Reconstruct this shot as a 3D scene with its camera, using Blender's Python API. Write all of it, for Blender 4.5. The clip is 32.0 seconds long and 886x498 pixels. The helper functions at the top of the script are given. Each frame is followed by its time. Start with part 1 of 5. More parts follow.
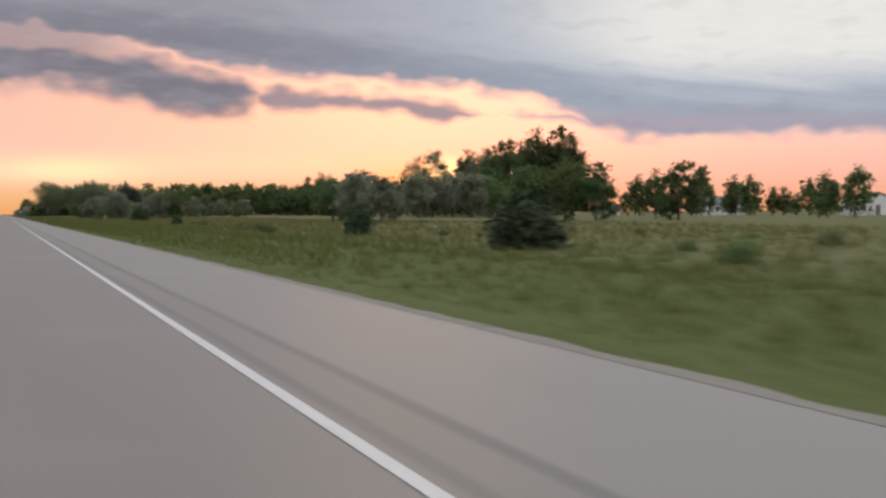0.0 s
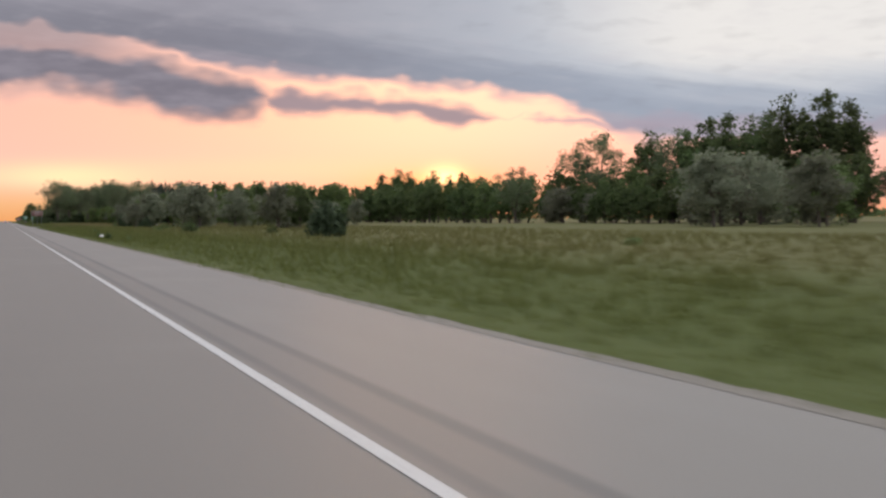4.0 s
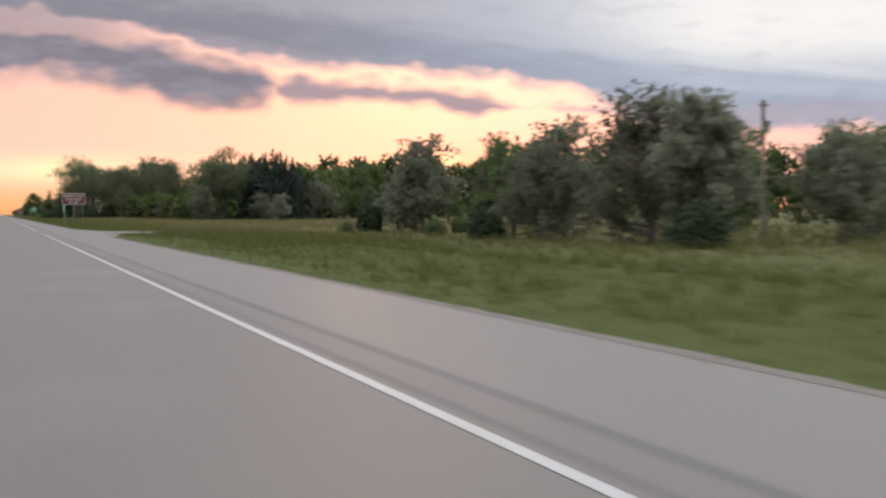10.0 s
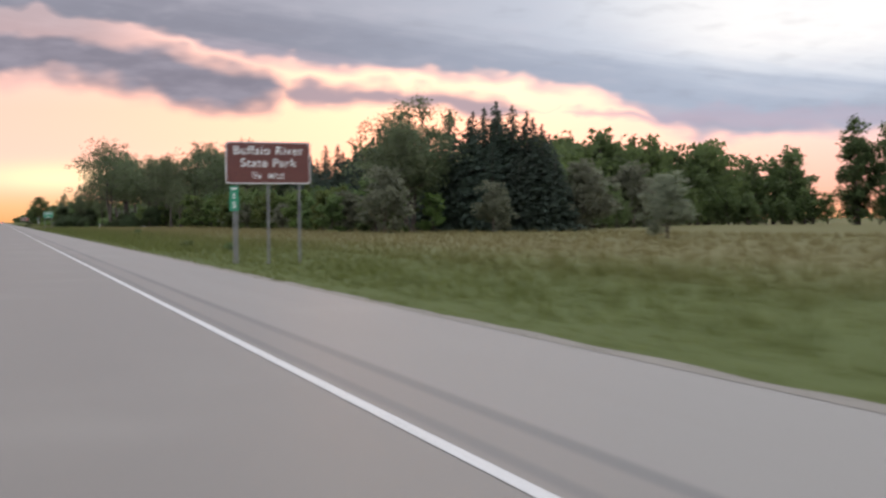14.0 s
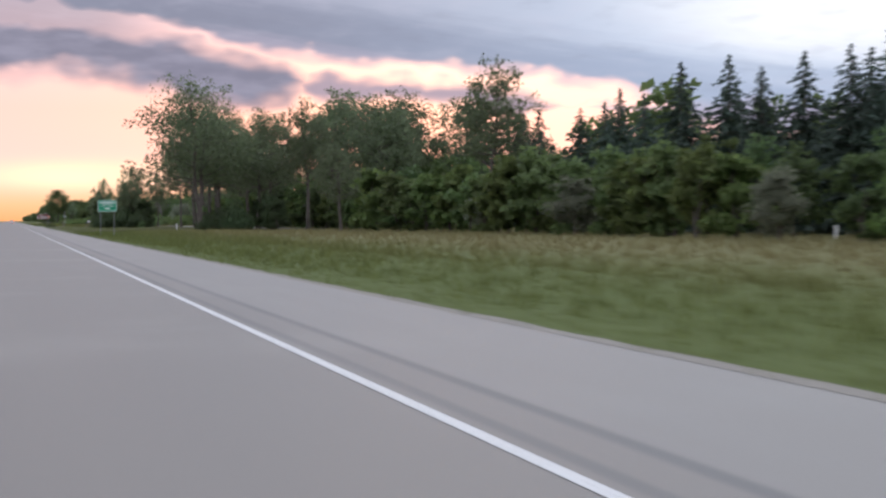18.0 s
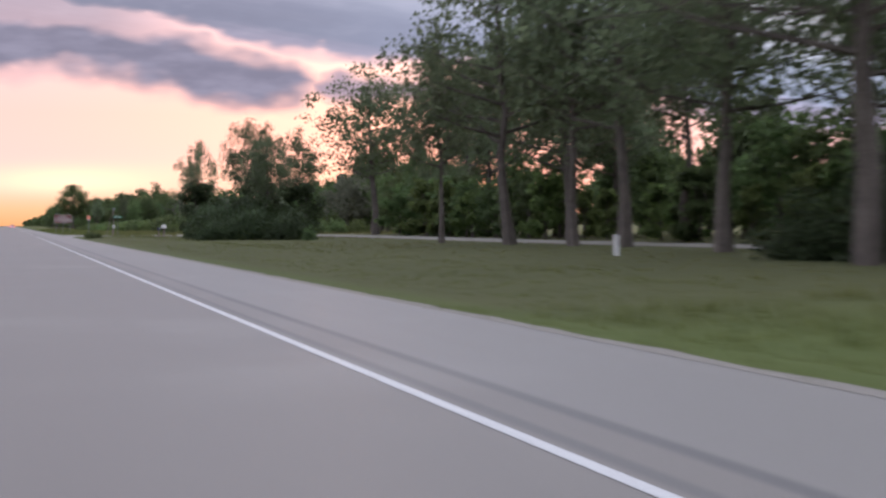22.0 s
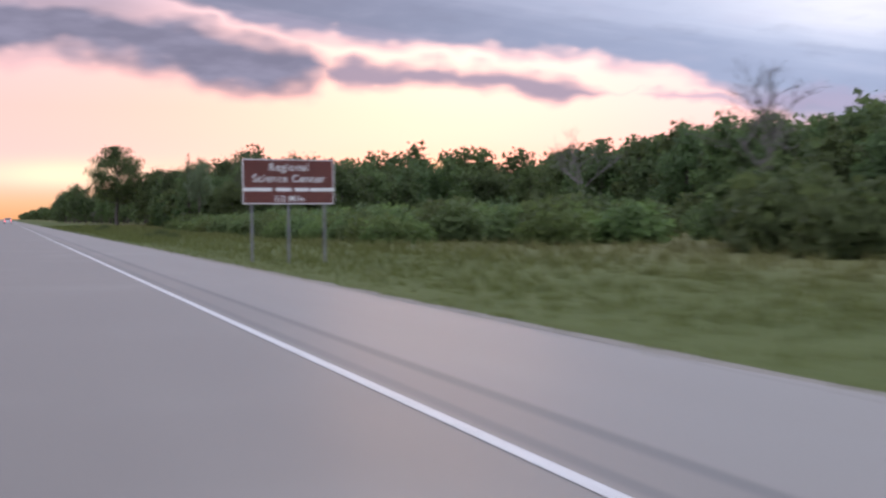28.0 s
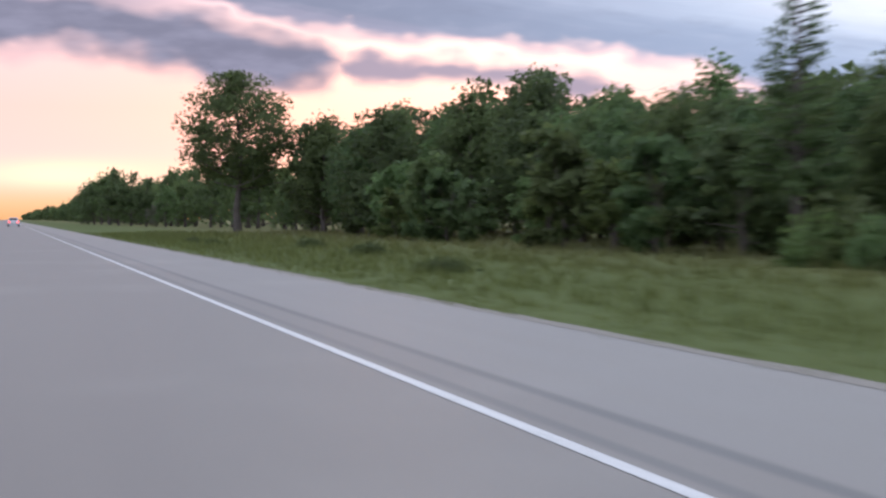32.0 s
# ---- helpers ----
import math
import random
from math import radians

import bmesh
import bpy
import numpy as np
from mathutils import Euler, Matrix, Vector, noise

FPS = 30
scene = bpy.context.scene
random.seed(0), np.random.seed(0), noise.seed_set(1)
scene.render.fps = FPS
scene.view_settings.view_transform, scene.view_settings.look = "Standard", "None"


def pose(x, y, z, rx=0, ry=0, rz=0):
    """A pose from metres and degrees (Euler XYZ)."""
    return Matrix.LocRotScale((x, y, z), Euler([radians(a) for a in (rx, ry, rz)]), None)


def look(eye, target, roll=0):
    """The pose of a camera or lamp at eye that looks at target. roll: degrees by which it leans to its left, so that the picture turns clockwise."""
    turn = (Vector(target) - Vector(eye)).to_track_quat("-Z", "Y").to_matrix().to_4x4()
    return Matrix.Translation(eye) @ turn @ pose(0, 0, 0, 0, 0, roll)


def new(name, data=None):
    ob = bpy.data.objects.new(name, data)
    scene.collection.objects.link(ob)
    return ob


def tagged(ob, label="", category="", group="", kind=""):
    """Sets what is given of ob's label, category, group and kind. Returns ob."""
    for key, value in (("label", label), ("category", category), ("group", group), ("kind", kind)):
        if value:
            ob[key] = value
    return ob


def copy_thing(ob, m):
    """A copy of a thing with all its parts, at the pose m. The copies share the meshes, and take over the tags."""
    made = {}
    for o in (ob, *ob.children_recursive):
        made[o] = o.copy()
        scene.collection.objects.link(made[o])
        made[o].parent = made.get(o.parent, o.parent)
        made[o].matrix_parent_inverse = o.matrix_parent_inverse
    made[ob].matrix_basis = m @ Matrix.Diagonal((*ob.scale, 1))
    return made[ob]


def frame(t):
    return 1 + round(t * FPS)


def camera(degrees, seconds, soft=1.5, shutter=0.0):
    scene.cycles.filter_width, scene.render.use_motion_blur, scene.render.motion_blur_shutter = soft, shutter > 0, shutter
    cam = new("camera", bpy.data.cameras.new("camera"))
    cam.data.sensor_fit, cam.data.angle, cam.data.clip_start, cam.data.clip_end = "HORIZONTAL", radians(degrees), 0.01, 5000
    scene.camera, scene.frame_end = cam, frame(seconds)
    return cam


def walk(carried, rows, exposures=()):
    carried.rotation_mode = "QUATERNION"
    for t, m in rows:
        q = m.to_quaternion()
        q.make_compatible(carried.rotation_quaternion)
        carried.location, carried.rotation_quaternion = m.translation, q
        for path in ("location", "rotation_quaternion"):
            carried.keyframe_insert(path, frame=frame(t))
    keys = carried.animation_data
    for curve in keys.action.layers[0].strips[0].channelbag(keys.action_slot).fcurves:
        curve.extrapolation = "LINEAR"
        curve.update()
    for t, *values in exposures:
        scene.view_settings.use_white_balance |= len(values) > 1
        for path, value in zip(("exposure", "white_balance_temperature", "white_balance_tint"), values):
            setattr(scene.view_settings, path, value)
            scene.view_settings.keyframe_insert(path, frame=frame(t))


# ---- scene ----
cam = camera(39.23, 32.0, soft=2.5, shutter=0.5)
# seconds, x, y, z, rx, ry, rz of the camera, driven along +y
ROWS = [
    (0.0, 0.629, 0.000, 1.196, 88.281, 0.343, -19.449),
    (0.5, 0.693, 15.096, 1.196, 88.283, 0.343, -19.483),
    (1.0, 0.702, 30.136, 1.196, 88.360, 0.343, -19.474),
    (1.5, 0.673, 45.048, 1.196, 88.376, 0.343, -19.432),
    (2.0, 0.650, 59.724, 1.196, 88.424, 0.343, -19.502),
    (2.5, 0.606, 74.274, 1.196, 88.543, 0.343, -19.546),
    (3.0, 0.588, 88.640, 1.196, 88.558, 0.343, -19.551),
    (3.5, 0.580, 102.771, 1.196, 88.580, 0.343, -19.477),
    (5.5, 0.388, 158.681, 1.196, 88.584, 0.343, -19.301),
    (6.0, 0.379, 172.560, 1.196, 88.561, 0.343, -19.320),
    (6.5, 0.337, 186.353, 1.196, 88.393, 0.343, -19.292),
    (7.0, 0.252, 200.076, 1.196, 88.343, 0.343, -19.285),
    (7.5, 0.157, 213.651, 1.196, 88.272, 0.343, -19.271),
    (8.0, 0.072, 226.963, 1.196, 88.152, 0.343, -19.274),
    (8.5, 0.013, 240.181, 1.196, 88.222, 0.343, -19.306),
    (9.0, -0.031, 253.395, 1.196, 88.270, 0.343, -19.505),
    (9.5, -0.062, 266.684, 1.196, 88.251, 0.343, -19.556),
    (10.0, -0.093, 280.078, 1.196, 88.298, 0.343, -19.573),
    (10.5, -0.114, 293.582, 1.196, 88.320, 0.343, -19.553),
    (11.0, -0.116, 307.210, 1.196, 88.339, 0.343, -19.584),
    (11.5, -0.088, 320.969, 1.196, 88.369, 0.343, -19.620),
    (12.0, -0.034, 334.816, 1.196, 88.385, 0.343, -19.619),
    (12.5, 0.011, 348.689, 1.196, 88.483, 0.343, -19.666),
    (13.0, 0.046, 362.551, 1.196, 88.521, 0.343, -19.723),
    (13.5, 0.105, 376.368, 1.196, 88.518, 0.343, -19.624),
    (14.0, 0.145, 390.070, 1.196, 88.650, 0.343, -19.552),
    (14.5, 0.173, 403.773, 1.196, 88.665, 0.343, -19.495),
    (16.5, 0.024, 459.546, 1.196, 88.568, 0.343, -19.176),
    (17.0, -0.020, 473.697, 1.196, 88.646, 0.343, -19.127),
    (17.5, -0.057, 488.189, 1.196, 88.592, 0.343, -19.181),
    (18.0, -0.096, 502.974, 1.196, 88.586, 0.343, -19.185),
    (18.5, -0.135, 517.938, 1.196, 88.600, 0.343, -19.187),
    (19.0, -0.194, 533.039, 1.196, 88.514, 0.343, -19.242),
    (19.5, -0.304, 548.230, 1.196, 88.568, 0.343, -19.254),
    (20.0, -0.379, 563.471, 1.196, 88.552, 0.343, -19.241),
    (20.5, -0.431, 578.684, 1.196, 88.652, 0.343, -19.227),
    (21.0, -0.520, 593.712, 1.196, 88.734, 0.343, -19.265),
    (21.5, -0.474, 608.526, 1.196, 88.763, 0.343, -19.175),
    (22.0, -0.346, 623.185, 1.196, 88.800, 0.343, -19.202),
    (22.5, -0.266, 637.843, 1.196, 88.619, 0.343, -19.222),
    (23.0, -0.207, 652.461, 1.196, 88.638, 0.343, -19.255),
    (23.5, -0.136, 666.982, 1.196, 88.623, 0.343, -19.187),
    (24.0, -0.052, 681.323, 1.196, 88.613, 0.343, -19.245),
    (24.5, 0.017, 695.435, 1.196, 88.594, 0.343, -19.211),
    (25.0, 0.075, 709.276, 1.196, 88.608, 0.343, -19.231),
    (25.5, 0.129, 722.827, 1.196, 88.577, 0.343, -19.186),
    (27.5, 0.002, 776.582, 1.196, 88.446, 0.343, -19.215),
    (28.0, -0.099, 790.016, 1.196, 88.499, 0.343, -19.400),
    (28.5, -0.192, 803.483, 1.196, 88.494, 0.343, -19.485),
    (29.0, -0.229, 816.983, 1.196, 88.444, 0.343, -19.544),
    (29.5, -0.250, 830.507, 1.196, 88.470, 0.343, -19.508),
    (30.0, -0.250, 844.082, 1.196, 88.395, 0.343, -19.521),
    (30.5, -0.273, 857.711, 1.196, 88.378, 0.343, -19.411),
    (31.0, -0.311, 871.335, 1.196, 88.527, 0.343, -19.276),
    (32.0, -0.415, 898.560, 1.196, 88.507, 0.343, -19.306),
]
# the clip's camera opens up and turns cooler as it goes
walk(cam, [(r[0], pose(*r[1:])) for r in ROWS],
     [(0.0, -0.2, 6380, 11.5), (6.0, -0.14, 6380, 13), (13.0, 0.1, 6300, 13), (19.0, 0.2, 5780, 14), (24.0, 0.13, 5780, 21), (28.0, 0.08, 5660, 20), (30.0, 0.1, 5520, 16), (32.0, 0.2, 5560, 15)])

# ---------------------------------------------------------------- sky and light
def nodes_of(tree):
    tree.nodes.clear()
    return tree.nodes, tree.links


class Graph:
    """Short hand for building node trees out of arithmetic."""

    def __init__(self, tree):
        self.n, self.l = nodes_of(tree)

    def node(self, kind):
        return self.n.new(kind)

    def plug(self, value, socket):
        if isinstance(value, bpy.types.NodeSocket):
            self.l.new(value, socket)
        elif value is not None:
            socket.default_value = value

    def math(self, op, a, b=None, c=None, clamp=False):
        nd = self.node("ShaderNodeMath")
        nd.operation, nd.use_clamp = op, clamp
        for value, socket in zip((a, b, c), nd.inputs):
            self.plug(value, socket)
        return nd.outputs[0]

    def step(self, value, lo, hi):
        nd = self.node("ShaderNodeMapRange")
        nd.interpolation_type = "SMOOTHSTEP"
        for v, s in zip((value, lo, hi, 0.0, 1.0), nd.inputs):
            self.plug(v, s)
        return nd.outputs[0]

    def mix(self, fac, a, b, blend="MIX"):
        nd = self.node("ShaderNodeMix")
        nd.data_type, nd.blend_type = "RGBA", blend
        self.plug(fac, nd.inputs[0])
        for v, s in ((a, nd.inputs[6]), (b, nd.inputs[7])):
            self.plug((*v, 1.0) if isinstance(v, tuple) and len(v) == 3 else v, s)
        return nd.outputs[2]

    def ramp(self, fac, stops, mode="LINEAR"):
        nd = self.node("ShaderNodeValToRGB")
        nd.color_ramp.interpolation = mode
        el = nd.color_ramp.elements
        while len(el) < len(stops):
            el.new(0.5)
        for e, (p, c) in zip(el, stops):
            e.position, e.color = p, (*c, 1.0)
        self.plug(fac, nd.inputs[0])
        return nd.outputs[0]

    def curve(self, value, pts, lo, hi, top):
        """A function of an angle in degrees, given by points; result in degrees."""
        nd = self.node("ShaderNodeFloatCurve")
        c = nd.mapping.curves[0]
        pts = [((x - lo) / (hi - lo), y / top) for x, y in pts]
        c.points[0].location, c.points[1].location = pts[0], pts[-1]
        for p in pts[1:-1]:
            c.points.new(*p)
        for p in c.points:
            p.handle_type = "VECTOR"
        nd.mapping.update()
        self.plug(self.math("DIVIDE", self.math("SUBTRACT", value, lo), hi - lo), nd.inputs[1])
        return self.math("MULTIPLY", nd.outputs[0], top)

    def noise(self, vec, scale, detail=4.0, rough=0.55):
        nd = self.node("ShaderNodeTexNoise")
        self.plug(vec, nd.inputs["Vector"])
        nd.inputs["Scale"].default_value = scale
        nd.inputs["Detail"].default_value = detail
        nd.inputs["Roughness"].default_value = rough
        return nd.outputs[0]

    def xyz(self, vec):
        nd = self.node("ShaderNodeSeparateXYZ")
        self.plug(vec, nd.inputs[0])
        return nd.outputs

    def join(self, x, y, z):
        nd = self.node("ShaderNodeCombineXYZ")
        for v, s in zip((x, y, z), nd.inputs):
            self.plug(v, s)
        return nd.outputs[0]

    def angles(self, vec):
        """Bearing to the right of +y and height over the horizon, in degrees."""
        x, y, z = self.xyz(vec)
        bearing = self.math("MULTIPLY", self.math("ARCTAN2", x, y), 57.2958)
        flat = self.math("SQRT", self.math("ADD", self.math("MULTIPLY", x, x), self.math("MULTIPLY", y, y)))
        high = self.math("MULTIPLY", self.math("ARCTAN2", z, flat), 57.2958)
        return bearing, high


SUN_BEARING, SUN_HEIGHT = 19.0, 2.2

world = bpy.data.worlds.new("sunset_sky")
scene.world = world
world.use_nodes = True
g = Graph(world.node_tree)
co = g.node("ShaderNodeTexCoord").outputs["Generated"]
sky = g.node("ShaderNodeTexSky")
sky.sky_type, sky.sun_disc = "NISHITA", False
sky.sun_elevation, sky.sun_rotation = radians(SUN_HEIGHT), radians(SUN_BEARING)
sky.air_density, sky.dust_density, sky.ozone_density = 1.4, 3.0, 1.0
bearing, high = g.angles(co)
up = g.math("DIVIDE", high, 90.0)
glow_left = g.ramp(up, [(0.0, (0.98, 0.44, 0.16)), (0.009, (0.98, 0.56, 0.27)), (0.020, (0.98, 0.63, 0.47)), (0.032, (0.96, 0.585, 0.51)),
                        (0.055, (0.92, 0.54, 0.48)), (0.085, (0.87, 0.56, 0.54)), (0.25, (1.3, 1.34, 1.46)), (1.0, (1.85, 1.93, 2.1))])
glow_right = g.ramp(up, [(0.0, (1.0, 0.42, 0.20)), (0.018, (0.98, 0.54, 0.43)), (0.040, (0.96, 0.62, 0.58)), (0.07, (0.93, 0.68, 0.65)),
                         (0.11, (0.92, 0.89, 0.87)), (0.25, (1.3, 1.36, 1.48)), (1.0, (1.85, 1.93, 2.1))])
glow = g.mix(g.step(bearing, 5.0, 24.0), glow_left, glow_right)
away = g.step(g.math("ABSOLUTE", g.math("SUBTRACT", bearing, SUN_BEARING)), 35.0, 110.0)
cool = g.ramp(up, [(0.0, (0.84, 0.78, 0.86)), (0.08, (0.95, 0.99, 1.12)), (0.3, (1.28, 1.36, 1.50)), (1.0, (1.8, 1.87, 2.0))])
glow = g.mix(away, glow, cool)
off = g.math("DIVIDE", g.math("SUBTRACT", bearing, 2.6), 3.4)
rise = g.math("DIVIDE", g.math("SUBTRACT", high, 1.95), 0.55)
disc = g.math("EXPONENT", g.math("MULTIPLY", g.math("ADD", g.math("MULTIPLY", off, off), g.math("MULTIPLY", rise, rise)), -1.0))
glow = g.mix(g.math("MULTIPLY", disc, 0.85), glow, (1.25, 1.02, 0.58))
off = g.math("DIVIDE", g.math("SUBTRACT", bearing, 10.5), 8.5)
rise = g.math("DIVIDE", g.math("SUBTRACT", high, 2.2), 0.65)
low_band = g.math("EXPONENT", g.math("MULTIPLY", g.math("ADD", g.math("MULTIPLY", off, off), g.math("MULTIPLY", rise, rise)), -1.0))
glow = g.mix(g.math("MULTIPLY", low_band, 0.45), glow, (1.05, 0.75, 0.52))
off = g.math("DIVIDE", g.math("SUBTRACT", bearing, SUN_BEARING), 3.2)
rise = g.math("DIVIDE", g.math("SUBTRACT", high, 1.5), 0.7)
disc = g.math("EXPONENT", g.math("MULTIPLY", g.math("ADD", g.math("MULTIPLY", off, off), g.math("MULTIPLY", rise, rise)), -1.0))
glow = g.mix(g.math("MULTIPLY", disc, 0.75), glow, (1.3, 0.60, 0.20))
off = g.math("DIVIDE", g.math("SUBTRACT", bearing, SUN_BEARING + 0.5), 0.8)
rise = g.math("DIVIDE", g.math("SUBTRACT", high, 1.85), 0.5)
core = g.math("EXPONENT", g.math("MULTIPLY", g.math("ADD", g.math("MULTIPLY", off, off), g.math("MULTIPLY", rise, rise)), -1.0))
glow = g.mix(core, glow, (2.4, 1.5, 0.75))
back_a = g.node("ShaderNodeBackground")
g.plug(glow, back_a.inputs[0])
back_a.inputs[1].default_value = 1.0
back_b = g.node("ShaderNodeBackground")
g.plug(sky.outputs[0], back_b.inputs[0])
back_b.inputs[1].default_value = 0.05
both = g.node("ShaderNodeAddShader")
g.l.new(back_a.outputs[0], both.inputs[0])
g.l.new(back_b.outputs[0], both.inputs[1])
g.l.new(both.outputs[0], g.node("ShaderNodeOutputWorld").inputs[0])

sun = new("sun", bpy.data.lights.new("sun", "SUN"))
sun.data.energy, sun.data.angle, sun.data.color = 0.5, radians(12), (1.0, 0.62, 0.36)
sun.matrix_world = look((0, 0, 0), (-math.sin(radians(SUN_BEARING)), -math.cos(radians(SUN_BEARING)), -math.tan(radians(SUN_HEIGHT + 2))))


# ---------------------------------------------------------------- materials
def material(name):
    m = bpy.data.materials.new(name)
    m.use_nodes = True
    return m, Graph(m.node_tree)


def finish(g, color, rough=0.8, metal=0.0, bump=None, strength=0.3, dist=0.02, spec=0.5, thin=0.0):
    p = g.node("ShaderNodeBsdfPrincipled")
    g.plug((*color, 1.0) if isinstance(color, tuple) else color, p.inputs["Base Color"])
    g.plug(rough, p.inputs["Roughness"])
    p.inputs["Metallic"].default_value = metal
    p.inputs["Specular IOR Level"].default_value = spec
    if bump is not None:
        b = g.node("ShaderNodeBump")
        b.inputs["Strength"].default_value, b.inputs["Distance"].default_value = strength, dist
        g.plug(bump, b.inputs["Height"])
        g.l.new(b.outputs[0], p.inputs["Normal"])
    out = g.node("ShaderNodeOutputMaterial")
    if thin > 0:
        tr = g.node("ShaderNodeBsdfTranslucent")
        g.plug(color, tr.inputs[0])
        mx = g.node("ShaderNodeMixShader")
        mx.inputs[0].default_value = thin
        g.l.new(p.outputs[0], mx.inputs[1])
        g.l.new(tr.outputs[0], mx.inputs[2])
        g.l.new(mx.outputs[0], out.inputs[0])
    else:
        g.l.new(p.outputs[0], out.inputs[0])


def place(g):
    return g.node("ShaderNodeTexCoord").outputs["Object"]


def leaf_material(name, dark, light, thin=0.57):
    m, g = material(name)
    isl = g.node("ShaderNodeNewGeometry").outputs["Random Per Island"]
    own = g.node("ShaderNodeObjectInfo").outputs["Random"]
    big = g.noise(place(g), 0.45, 3.0)
    c = g.mix(g.math("MULTIPLY_ADD", isl, 0.55, 0.2), dark, light)
    c = g.mix(g.math("MULTIPLY", big, 0.4), c, tuple(v * 0.7 for v in dark))
    hs = g.node("ShaderNodeHueSaturation")
    g.plug(c, hs.inputs["Color"])
    g.plug(g.math("MULTIPLY_ADD", own, 0.5, 0.75), hs.inputs["Value"])
    g.plug(g.math("MULTIPLY_ADD", own, 0.04, 0.48), hs.inputs["Hue"])
    finish(g, hs.outputs[0], 0.65, spec=0.25, thin=thin)
    return m


def solid(name, a, b, scale=8.0, rough=0.6, metal=0.0, bump=0.2, spec=0.5):
    m, g = material(name)
    fine, broad = g.noise(place(g), scale * 6, 5.0), g.noise(place(g), scale * 0.5, 3.0)
    fac = g.math("ADD", g.math("MULTIPLY", fine, 0.5), g.math("MULTIPLY", broad, 0.5))
    rg = g.math("ADD", g.math("MULTIPLY", broad, 0.2), rough - 0.1)
    finish(g, g.mix(g.step(fac, 0.3, 0.7), a, b), rg, metal, fine, bump, 0.004, spec)
    return m


LEAF = leaf_material("green_leaves", (0.114, 0.158, 0.053), (0.186, 0.240, 0.086))
LEAF_GREY = leaf_material("grey_green_leaves", (0.137, 0.175, 0.088), (0.228, 0.262, 0.138), 0.62)
LEAF_DARK = leaf_material("dark_green_leaves", (0.089, 0.128, 0.047), (0.150, 0.196, 0.072))
# darker green with the shade under the park trees put into the leaf colour
LEAF_SHADED = leaf_material("shade_darkened_leaves", (0.046, 0.066, 0.026), (0.084, 0.110, 0.044), 0.45)
LEAF_SILVER = leaf_material("silver_green_leaves", (0.171, 0.186, 0.115), (0.311, 0.316, 0.211))
LEAF_LIGHT = leaf_material("light_green_leaves", (0.120, 0.170, 0.046), (0.204, 0.252, 0.082))
NEEDLE = leaf_material("spruce_needles", (0.048, 0.070, 0.051), (0.090, 0.118, 0.080), 0.2)
CEDAR = leaf_material("cedar_needles", (0.040, 0.062, 0.027), (0.077, 0.105, 0.048), 0.2)
BARK = solid("grey_brown_bark", (0.055, 0.042, 0.032), (0.14, 0.115, 0.09), 3.0, 0.9, bump=0.8)
BARK_PALE = solid("bleached_dead_wood", (0.09, 0.075, 0.065), (0.19, 0.165, 0.14), 3.0, 0.9, bump=0.6)
STEEL = solid("galvanised_steel", (0.13, 0.13, 0.125), (0.22, 0.22, 0.21), 6.0, 0.6, 0.3)
POST_WOOD = solid("weathered_post_wood", (0.12, 0.095, 0.07), (0.24, 0.20, 0.155), 5.0, 0.85, bump=0.6)
BROWN = solid("brown_sign_sheet", (0.100, 0.026, 0.018), (0.135, 0.038, 0.026), 2.0, 0.35, bump=0.05)
GREEN = solid("green_sign_sheet", (0.012, 0.19, 0.095), (0.02, 0.25, 0.125), 2.0, 0.35, bump=0.05)
BLUE = solid("dark_blue_paint", (0.028, 0.034, 0.060), (0.045, 0.052, 0.085), 2.0, 0.45, bump=0.05)
SIGN_BLUE = solid("faded_blue_sign_paint", (0.035, 0.055, 0.19), (0.055, 0.08, 0.25), 2.0, 0.5, bump=0.05)
WHITE = solid("white_reflective_sheet", (0.62, 0.60, 0.56), (0.80, 0.78, 0.74), 3.0, 0.4, bump=0.05)
ORANGE = solid("orange_red_sheet", (0.75, 0.16, 0.06), (0.9, 0.28, 0.12), 3.0, 0.4, bump=0.05)
RED_LENS, g = material("lit_red_tail_lens")
em = g.node("ShaderNodeEmission")
em.inputs[0].default_value, em.inputs[1].default_value = (1.0, 0.05, 0.03, 1.0), 4.0
g.l.new(em.outputs[0], g.node("ShaderNodeOutputMaterial").inputs[0])
RUBBER = solid("black_rubber", (0.018, 0.018, 0.018), (0.03, 0.03, 0.03), 9.0, 0.8)
CAR_PAINT = solid("pale_car_paint", (0.48, 0.46, 0.46), (0.55, 0.53, 0.53), 1.0, 0.3, 0.2, 0.02)
DARK_GLASS = solid("dark_car_glass", (0.02, 0.022, 0.025), (0.03, 0.032, 0.035), 1.0, 0.12, bump=0.0)
SIDING = solid("white_siding", (0.60, 0.58, 0.54), (0.76, 0.74, 0.70), 0.8, 0.7, bump=0.2)
ROOFING = solid("grey_roofing", (0.10, 0.095, 0.09), (0.19, 0.18, 0.17), 1.5, 0.85, bump=0.4)

# ground: green verge by the road, duller dry grass farther out
GROUND, g = material("meadow_ground")
pos = place(g)
gx, gy, gz = g.xyz(pos)
broad, mid, fine = g.noise(pos, 0.035, 4.0), g.noise(pos, 0.35, 5.0), g.noise(pos, 5.0, 6.0)
lush = g.mix(mid, (0.068, 0.086, 0.021), (0.086, 0.104, 0.027))
dry = g.mix(mid, (0.122, 0.112, 0.042), (0.156, 0.134, 0.058))
mown = g.mix(mid, (0.056, 0.060, 0.020), (0.092, 0.092, 0.036))
wave = g.math("ADD", g.math("ABSOLUTE", gx), g.math("MULTIPLY", g.math("SUBTRACT", mid, 0.5), 5.0))
out = g.math("MULTIPLY", g.step(wave, 8.5, 24.0), g.math("MULTIPLY_ADD", broad, 0.5, 0.5))
